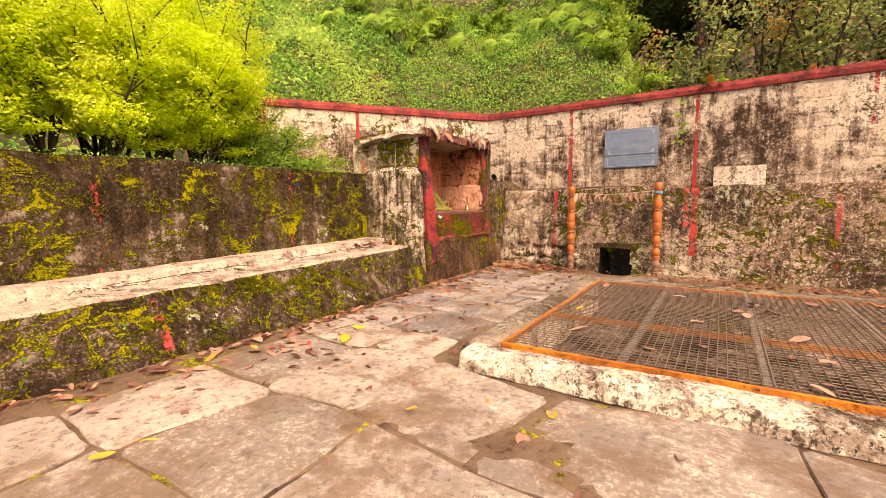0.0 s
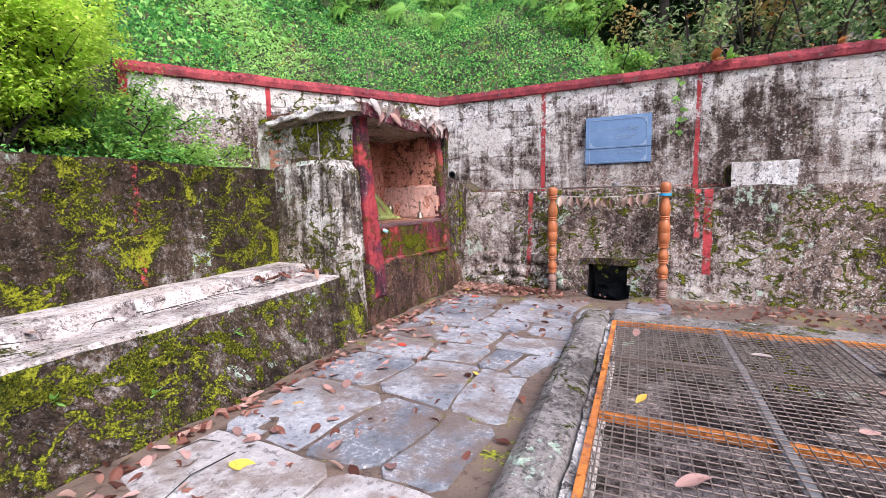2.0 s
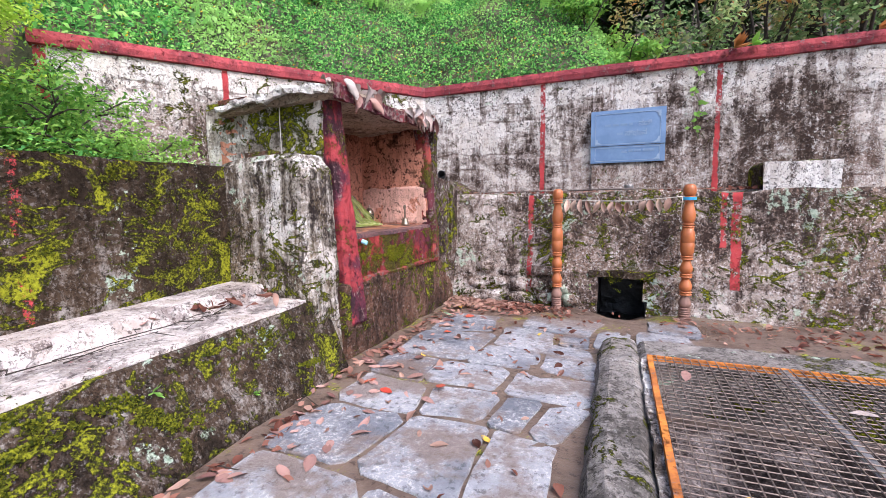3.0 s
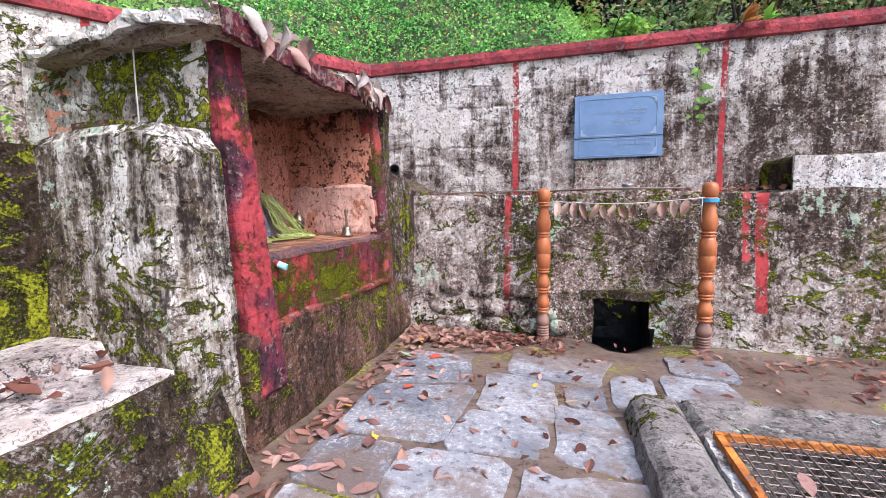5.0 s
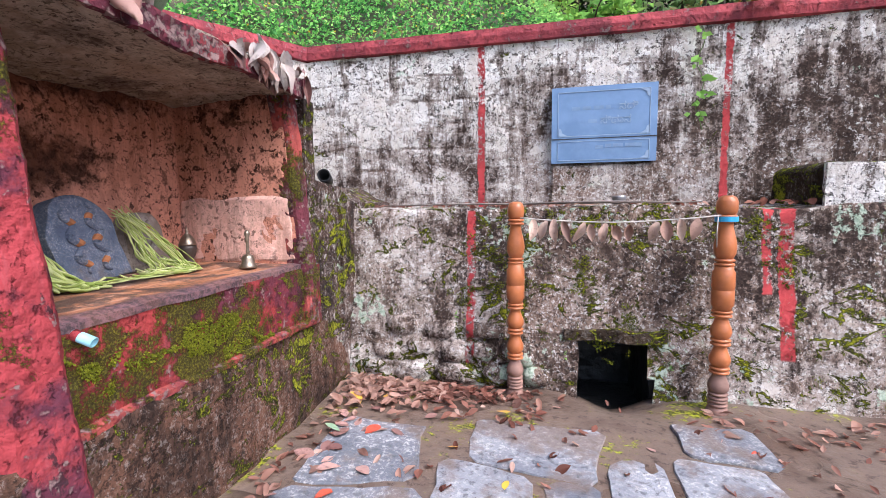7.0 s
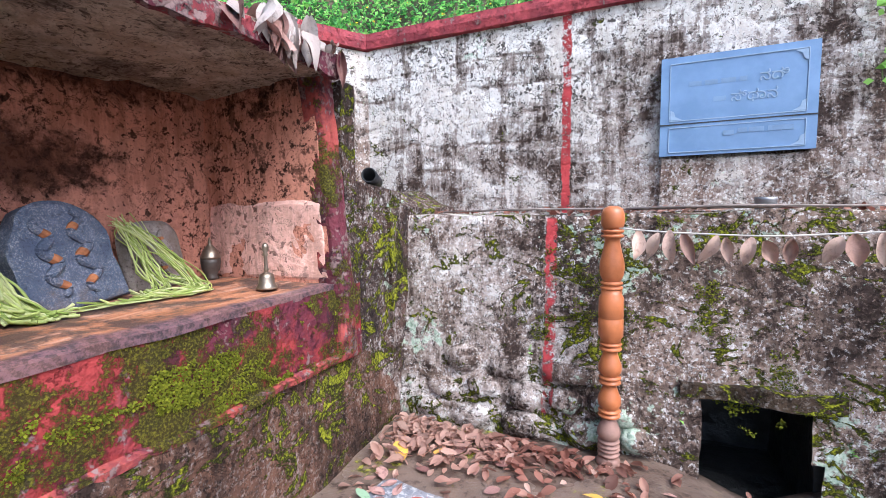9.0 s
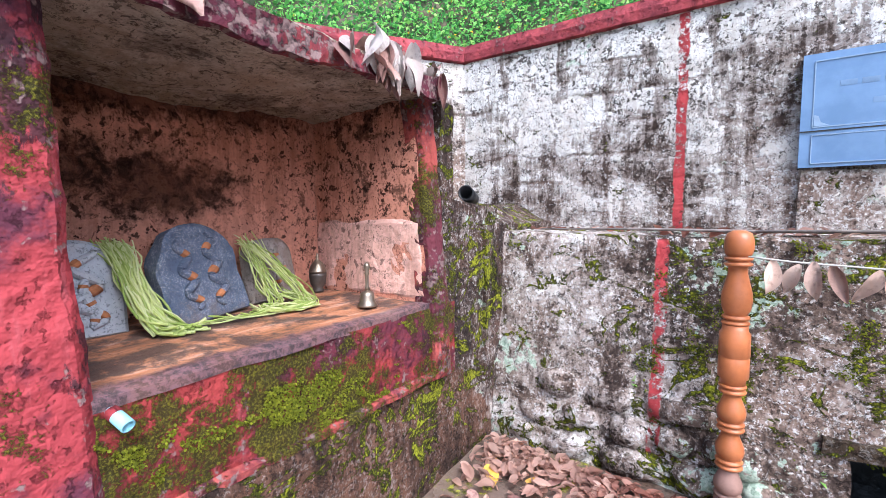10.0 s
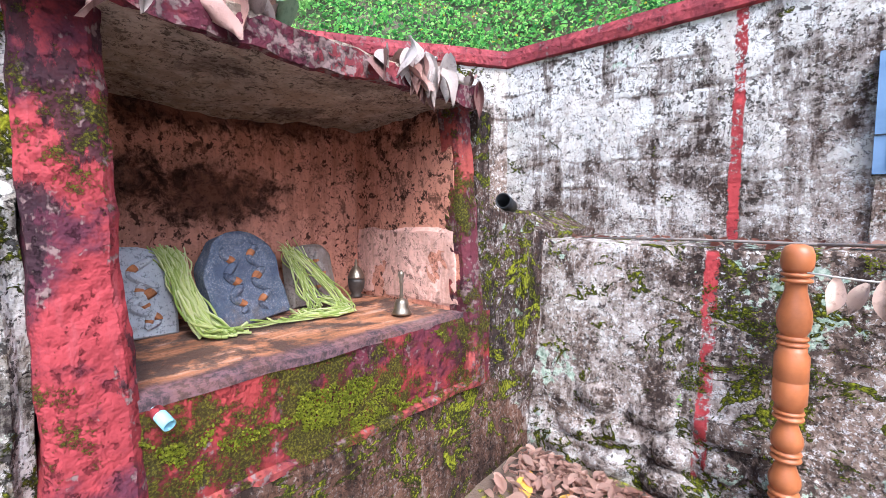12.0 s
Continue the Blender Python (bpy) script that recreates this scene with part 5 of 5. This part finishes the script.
put_mesh("bell_body", mesh_of("bell_body", *lathe([(0.048, 0.0), (0.05, 0.006), (0.042, 0.018), (0.036, 0.03), (0.034, 0.055), (0.030, 0.068), (0.014, 0.076), (0.009, 0.08)], 24), M_BRASS, True), bell)
put_mesh("bell_handle", mesh_of("bell_handle", *lathe([(0.008, 0.079), (0.012, 0.09), (0.008, 0.10), (0.008, 0.15), (0.013, 0.16), (0.009, 0.17), (0.016, 0.19), (0.014, 0.205), (0.004, 0.215)], 16), M_BRASS, True), bell)
pot = thing("incense_pot", "dark metal incense pot with a pointed pierced lid", "pot", at=pose(-3.93, 6.90, SZ))
put_mesh("pot_body", mesh_of("pot_body", *lathe([(0.034, 0.0), (0.036, 0.01), (0.028, 0.022), (0.044, 0.05), (0.050, 0.09), (0.049, 0.115)], 24), plain("dark_bronze", (0.12, 0.10, 0.085), 0.45, 0.6, 0.3, 20), True), pot)
put_mesh("lid", mesh_of("lid", *lathe([(0.052, 0.113), (0.050, 0.122), (0.038, 0.155), (0.020, 0.178), (0.007, 0.19), (0.010, 0.20), (0.003, 0.225)], 24), M_BRASS, True), pot, "pointed brass lid")
brick = tagged(block("old_brick", (-3.92, 5.16, 1.565), (-3.66, 5.30, 1.635), M_PLINTH, cell=0.03, amp=0.014, freq=9, round_=0.008), "dark weathered brick lying on the white buttress", "brick")
put_mesh("cord", mesh_of("cord", *tube([(-3.70, 5.33, 2.03), (-3.702, 5.33, 1.85), (-3.70, 5.33, 1.60)], 0.0035, 5), M_STRING), shrine, "thin pale hanging cord")

# ---- leaves, twigs, moss ----
r = random.Random(11)
for k in range(64):     # big withered leaves lying on and hanging from the shrine roof edge
    clump, spread = r.choice(((5.45, 0.10), (5.78, 0.07), (6.02, 0.07), (6.52, 0.06), (6.68, 0.06), (6.72, 0.05), (7.06, 0.03)))
    y = min(max(r.gauss(clump, spread), 5.36), 7.16)
    mat = L_GREEN if k in (5, 12, 30, 44) else L_PALE if r.random() < 0.55 else L_BROWN
    droop = r.random() < (0.62 if 6.4 < y < 6.9 else 0.25)
    ob = new("roof_leaf", r.choice(LEAF_MESH[mat.name]))
    s = r.uniform(0.14, 0.22) if droop else r.uniform(0.12, 0.21)
    top = 2.10 + 0.02 * max(0, y - 6.5)
    if droop:
        turn = pose(FX + r.uniform(0.03, 0.07), y, top - r.uniform(0.0, 0.08), r.uniform(-75, 75), 72 + r.uniform(-28, 28), r.uniform(-40, 40))
    else:
        turn = pose(FX + r.uniform(-0.16, 0.03), y, top + r.uniform(0.0, 0.025), r.uniform(-30, 30), r.uniform(-10, 40), r.uniform(0, 360))
    ob.matrix_basis = turn @ Matrix.Diagonal((s, s * r.uniform(0.5, 0.9), s * r.uniform(1.0, 2.2), 1))
    tagged(ob, "big green leaf caught on the shrine roof edge" if mat is L_GREEN else "big withered leaf caught on the shrine roof edge", "leaf", "leaves on the shrine roof")
for k in range(110):     # scattered over the court
    x, y = r.uniform(-2.9, 1.6), r.uniform(0.9, 7.5)
    if PX0 - 0.35 < x and PY0 - 0.3 < y < PY1 + 0.3:
        continue
    mat = r.choices((L_BROWN, L_GOLD, L_RED), (8, 1.6, 0.5))[0]
    fallen_leaf(x, y, 0.0, r.uniform(0.06, 0.13), mat, r, "dry brown leaf lying on the flagstones" if mat is L_BROWN else "bright fallen leaf lying on the flagstones")
for k in range(150):     # along the foot of the bench and in front of the shrine
    y = r.uniform(1.2, 7.4)
    x = -2.92 + abs(r.gauss(0, 0.38)) - 0.14 * (y > 4.5)
    fallen_leaf(x, y, 0.01, r.uniform(0.06, 0.14), r.choices((L_BROWN, L_RED, L_GOLD), (8, 0.3, 0.6))[0], r, "dry curled leaf by the foot of the bench")
for k in range(34):     # on the grating
    fallen_leaf(r.uniform(PX0 + 0.1, 2.4), r.uniform(PY0 + 0.1, PY1 - 0.1), GZ + 0.01, r.uniform(0.08, 0.15), r.choices((L_BROWN, L_PALE, L_GOLD), (8, 3, 0.6))[0], r, "dry leaf resting on the steel grating", "leaves on the grating")
for k in range(36):     # on the bench
    y = 5.0 - abs(r.gauss(0, 1.2))
    x = -3.95 + abs(r.gauss(0, 0.16))
    if y > 0:
        fallen_leaf(x, y, 0.54 + 0.024 * (y - 3), r.uniform(0.06, 0.11), L_BROWN, r, "dry leaf lying on the plaster bench", "leaves on the bench")
for x, y, s, mat in ((-2.98, 7.25, 0.15, L_GOLD), (-2.78, 7.33, 0.11, L_GOLD), (-2.27, 5.14, 0.11, L_RED), (-1.98, 7.25, 0.09, L_GOLD), (-1.85, 1.17, 0.10, L_GOLD), (-1.0, 2.25, 0.08, L_GOLD), (-2.2, 2.9, 0.15, L_GOLD), (-2.95, 6.85, 0.12, L_GREEN)):
    fallen_leaf(x, y, 0.03, s, mat, r, "bright yellow fallen leaf" if mat is L_GOLD else "red fallen leaf on the flagstones" if mat is L_RED else "green fallen leaf by the shrine foot")


def litter(name, label, spots, sizes, mat):
    """Many small curled leaves joined into one layer."""
    bits = []
    for (x, y, z), s in zip(spots, sizes):
        v, f = r.choice(DRY)
        m = pose(x, y, z, r.uniform(-32, 32), r.uniform(-32, 32), r.uniform(0, 360)) @ Matrix.Diagonal((s, s * r.uniform(0.7, 1.1), s * r.uniform(0.4, 1.1), 1))
        bits.append(([m @ Vector(p) for p in v], f))
    return tagged(new(name, mesh_of(name, *join(*bits), mat, True)), label, "leaf litter", kind="stuff")


spots = []
while len(spots) < 480:
    x, y = -3.15 + abs(r.gauss(0, 0.75)), 7.62 - abs(r.gauss(0, 0.22))
    if x < -1.75 or (x < 0.6 and r.random() < 0.25):
        spots.append((x, y, 0.01 + 0.05 * r.random() * max(0, 1 - (x + 3.15) / 1.3) + 0.01))
while len(spots) < 580:
    spots.append((r.uniform(-0.6, 4.0), 7.62 - abs(r.gauss(0, 0.35)), 0.012))
while len(spots) < 800:
    y = r.uniform(1.0, 7.3)
    spots.append((-2.97 + abs(r.gauss(0, 0.12)) - (0.15 if y > 4.6 else 0), y, 0.012))
litter("leaf_litter", "brown leaf litter gathered in the court corner", spots, [r.uniform(0.045, 0.105) for _ in spots], M_DRYLEAF)
bench_spots = []
for k in range(70):
    y = 5.03 - abs(r.gauss(0, 0.4))
    bench_spots.append((-3.97 + abs(r.gauss(0, 0.24)), y, 0.55 + 0.024 * (y - 3)))
litter("bench_litter", "dry leaves drifted into the end of the plaster bench", bench_spots, [r.uniform(0.06, 0.12) for _ in bench_spots], M_DRYLEAF)
ledge_spots = [(r.uniform(-3.3, 0.0), 7.93 + r.uniform(-0.03, 0.3), 1.325 + 0.01 * r.random()) for _ in range(95)]
litter("ledge_litter", "small dry leaves lying along the wall ledge", ledge_spots, [r.uniform(0.05, 0.11) for _ in ledge_spots], M_DRYLEAF)
floor_spots = [Vector((r.uniform(-0.9, 3.3), 7.6 - abs(r.gauss(0, 0.5)), r.uniform(0.008, 0.02))) for _ in range(230)]
floor_spots += [Vector((r.uniform(-2.95, -1.3), r.uniform(2.0, 7.2), r.uniform(0.012, 0.02))) for _ in range(150)]
litter("floor_litter", "small dry leaves strewn thinly over the damp court floor", floor_spots, [r.uniform(0.045, 0.10) for _ in floor_spots], M_DRYLEAF)
bits = []
for k in range(50):
    if k < 45:
        y = r.uniform(1.5, 5.0)
        p = Vector((r.uniform(-3.95, -3.45), y, 0.525 + 0.024 * (y - 3)))
    else:
        y = r.uniform(1.0, 7.4)
        p = Vector((-2.9 + abs(r.gauss(0, 0.35)), y, 0.012)) if k < 55 else Vector((r.uniform(-3, 1.5), r.uniform(6.4, 7.5), 0.012))
    a, l = r.uniform(0, 6.28), r.uniform(0.12, 0.5)
    d = Vector((math.cos(a), math.sin(a), 0)) * l
    if k < 45:
        d = Vector((d.x * 0.4, d.y, 0))
    bits.append(tube([p, p + d * 0.5 + Vector((r.uniform(-0.04, 0.04), r.uniform(-0.04, 0.04), 0.012)), p + d], [0.004, 0.003, 0.0015], 4))
tagged(new("twigs", mesh_of("twigs", *join(*bits), M_BARK)), "thin dry twigs strewn on bench and floor", "twigs", kind="stuff")


def moss_tufts(name, label, count, where, mat, lo, hi):
    """Tiny leaves on the patches of a surface; where(u, v) gives place and normal."""
    p, nr = [], []
    while len(p) < count:
        u, v = rng.random(), rng.random()
        q, n = where(u, v)
        v_ = Vector((q[0], q[1], q[2] * 1.4))
        vein = 1 - 3.2 * abs(noise.noise(v_ * 1.9 + 0.25 * noise.noise_vector(v_ * 5)))
        k = 0.45 * max(vein, -0.4) + 0.5 * noise.noise(v_ * 1.3) + 0.5 * noise.noise(v_ * 7) + 0.4 * noise.noise(v_ * 19)
        if k > 0.52:
            p.append(q)
            nr.append(n)
    lv, lq = leaf_cloud(p, rng.uniform(lo, hi, len(p)), nr, 0.7, 0.3, 0.7)
    return tagged(new(name, cloud_mesh(name, lv, lq, mat)), label, "moss", kind="stuff")


G_MOSS = foliage("moss_tuft", (0.0, (0.03, 0.045, 0.008)), (0.5, (0.125, 0.137, 0.012)), (1.0, (0.31, 0.325, 0.020)), gloss=0.8)


def bench_face(u, v):
    q = bench_shape(Vector((-3.27, -0.5 + 5.7 * u, 0.5 * v)))
    return (q[0] + 0.004, q[1], q[2]), (0.9, 0, 0.4)


moss_tufts("bench_moss", "bright green moss tufts on the bench front", 11000, bench_face, G_MOSS, 0.008, 0.02)
moss_tufts("terrace_wall_moss", "yellow-green moss on the terrace wall", 20000, lambda u, v: ((-4.052, -0.5 + 5.6 * u, 0.5 + 1.0 * v), (0.9, 0, 0.4)), G_MOSS, 0.008, 0.02)
moss_tufts("shrine_moss", "yellow-green moss on the shrine front", 5000, lambda u, v: ((FX - 0.024, 5.6 + 1.5 * u, 0.60 + 0.34 * v), (0.9, 0, 0.4)), G_MOSS, 0.006, 0.014)
moss_tufts("outlet_moss", "green moss patches on the wall above the outlet", 11000, lambda u, v: ((-3.2 + 5 * u, LOW_Y + 0.010 + 0.16 * v, 0.05 + 1.25 * v), (0, -0.9, 0.4)), G_MOSS, 0.006, 0.016)


def sprig(x, y, z, size, n, mat, seed, label, face):
    rr = random.Random(seed)
    ob = thing("wall_plant", label, "plant", "small plants on the walls", at=pose(x, y, z))
    for k in range(n):
        a = rr.uniform(-1.3, 1.3)
        d = (Vector(face) * rr.uniform(0.3, 1) + Vector((math.cos(a) * 0.5 * abs(face[1]), math.sin(a) * 0.5 * abs(face[0]), rr.uniform(-0.2, 0.9)))).normalized() * size * rr.uniform(0.6, 1)
        s = d.cross(Vector((0, 0, 1))).normalized() * size * 0.16
        v = [Vector((0, 0, 0)), d * 0.5 + s, d, d * 0.5 - s, d * 0.5 + Vector((0, 0, -0.02 * size))]
        put_mesh("leaf", mesh_of("leaf", v, [[0, 4, 1], [4, 2, 1], [0, 3, 4], [4, 3, 2]], mat), ob)
    return ob


for k, (y, z) in enumerate(((1.2, 0.22), (1.75, 0.30), (2.4, 0.12), (2.9, 0.33), (3.3, 0.2), (3.9, 0.36), (4.4, 0.15), (1.0, 0.1), (2.1, 0.38))):
    q = bench_shape(Vector((-3.27, y, z)))
    sprig(q[0] - 0.005, q[1], q[2], 0.07, 7, G_FERN, k, "small green plant rooted in the bench front", (1, 0, 0))
for k, (x, z) in enumerate(((-2.7, 0.75), (-2.4, 0.5), (-1.6, 0.25), (-0.9, 0.2), (0.3, 0.5), (0.9, 0.9))):
    sprig(x, LOW_Y + 0.02 + 0.13 * z, z, 0.06, 6, G_FERN, 20 + k, "small green plant rooted in the rubble wall", (0, -1, 0))
G_AIR = foliage("reddish_plant_leaf", (0.0, (0.12, 0.20, 0.05)), (0.5, (0.42, 0.14, 0.06)), (1.0, (0.55, 0.30, 0.08)))
sprig(-0.18, WALL_Y - 0.04, 2.90, 0.22, 16, G_AIR, 41, "reddish rosette plant growing on the coping", (0, -1, 0))
sprig(-0.02, WALL_Y - 0.05, 2.90, 0.20, 12, G_FERN, 42, "leafy green plant growing on the coping", (0, -1, 0))
sprig(1.05, WALL_Y - 0.05, 2.90, 0.16, 9, G_AIR, 43, "reddish leafy plant growing on the coping", (0, -1, 0))
sprig(1.35, WALL_Y - 0.05, 2.90, 0.14, 8, G_FERN, 44, "small green plant growing on the coping", (0, -1, 0))
vine = thing("hanging_vine", "thin green vine hanging down the limewashed wall", "vine", at=pose(-0.52, WALL_Y - 0.02, 2.75))
vp = [Vector((0.03 * math.sin(k * 1.3), -0.02 - 0.01 * (k % 2), -0.075 * k)) for k in range(12)]
put_mesh("stem", mesh_of("stem", *tube(vp, 0.004, 5), M_STEM, True), vine)
for k in range(26):
    q = vp[r.randint(0, 11)] + Vector((r.uniform(-0.04, 0.04), -0.01, r.uniform(-0.03, 0.03)))
    d = Vector((r.uniform(-1, 1), -0.4, r.uniform(-0.8, 0.4))).normalized() * r.uniform(0.05, 0.10)
    s = d.cross(Vector((0, 1, 0.2))).normalized() * 0.02
    put_mesh("leaf", mesh_of("leaf", [q, q + d * 0.5 + s, q + d, q + d * 0.5 - s], [[0, 1, 2, 3]], G_FERN), vine)

# ---- flagstones ----
ROWS_OF_STONES = [
    (6.95, 7.34, (-1.02, -0.50)), (6.66, 7.16, (-2.12, -1.42)), (6.40, 7.05, (-2.97, -2.34)), (6.52, 6.92, (-1.08, -0.62)), (6.40, 6.88, (-1.40, -1.09)), (6.06, 6.64, (-2.28, -1.73)),
    (6.33, 6.66, (-1.72, -1.41)), (5.68, 6.38, (-2.97, -2.29)), (5.66, 6.05, (-2.28, -1.79)), (5.66, 6.31, (-1.78, -1.40)),
    (5.24, 5.64, (-2.96, -2.46, -1.90, -1.35)), (4.80, 5.22, (-2.92, -2.36, -1.86, -1.60, -1.36)), (4.16, 4.78, (-2.88, -2.38, -1.80, -1.36)),
    (3.40, 4.14, (-2.84, -2.22, -1.78, -1.36)), (2.92, 3.38, (-2.80, -1.95, -1.38)), (2.02, 2.90, (-2.72, -2.02, -1.30, -0.45, 0.66, 1.55, 2.5)),
    (1.22, 2.00, (-2.66, -1.85, -1.10, -0.10, 0.85, 1.75, 2.7)), (0.45, 1.20, (-2.7, -1.95, -1.20, -0.45, 0.5, 1.4, 2.4)), (-0.6, 0.43, (-2.7, -1.8, -0.7, 0.3, 1.3, 2.4)), (-1.8, -0.62, (-2.7, -1.6, -0.5, 0.6, 1.8))]


def warp(x, y):
    """Bends the rows so that no joint runs straight."""
    a, b = Vector((x * 1.1, y * 1.1, 2.0)), Vector((x * 1.1, y * 1.1, 9.0))
    return x + 0.13 * noise.noise(a) + 0.012 * noise.noise(a * 4.1), y + 0.13 * noise.noise(b) + 0.012 * noise.noise(b * 4.1)


def flagstone(x0, x1, y0, y1, r):
    gap = r.uniform(0.008, 0.024)
    cx, cy = (x0 + x1) / 2, (y0 + y1) / 2
    ring, m = [], 6
    cut = [r.uniform(0.01, 0.07) for _ in range(4)]
    skew = [r.uniform(-0.022, 0.018) for _ in range(8)]
    corner = [(x0 + gap + skew[0], y0 + gap + skew[1]), (x1 - gap - skew[2], y0 + gap + skew[3]), (x1 - gap - skew[4], y1 - gap - skew[5]), (x0 + gap + skew[6], y1 - gap - skew[7])]
    for k in range(4):
        a, b = corner[k], corner[(k + 1) % 4]
        ln = math.hypot(b[0] - a[0], b[1] - a[1])
        for i in range(m):
            f = cut[k] / ln + (1 - (cut[k] + cut[(k + 1) % 4]) / ln) * i / (m - 1)
            px, py = warp(a[0] + (b[0] - a[0]) * f, a[1] + (b[1] - a[1]) * f)
            ring.append((px - cx + r.uniform(-0.006, 0.006), py - cy + r.uniform(-0.006, 0.006)))
    n, verts, faces = len(ring), [], []
    tx, ty, up_ = r.uniform(-0.007, 0.007), r.uniform(-0.007, 0.007), r.uniform(-0.003, 0.005)
    for inset, z in ((1.0, -0.04), (1.0, -0.004), (0.985, 0.004), (0.6, 0.005)):
        for x, y in ring:
            verts.append((x * inset, y * inset, z + up_ + tx * x + ty * y + (0.004 * noise.noise(Vector((cx + x, cy + y, 0)) * 6) if z > 0 else 0)))
    for k in range(3):
        for i in range(n):
            a, b = k * n + i, k * n + (i + 1) % n
            faces.append([a, b, b + n, a + n])
    faces.append([3 * n + i for i in range(n)])
    put_mesh("flagstone", mesh_of("flagstone", verts, faces, M_FLAG if cy > 3.3 else M_FLAGPALE), floor, at=pose(cx, cy, 0.006))


r = random.Random(21)
for y0, y1, cuts in ROWS_OF_STONES:
    x = cuts[-1]
    extra = []
    while x < 5.5 and y1 < 3:
        x += r.uniform(0.75, 1.15)
        extra.append(x)
    cuts = cuts + tuple(extra)
    for a, b in zip(cuts, cuts[1:]):
        flagstone(a, b, y0, y1 + 0.02, r)
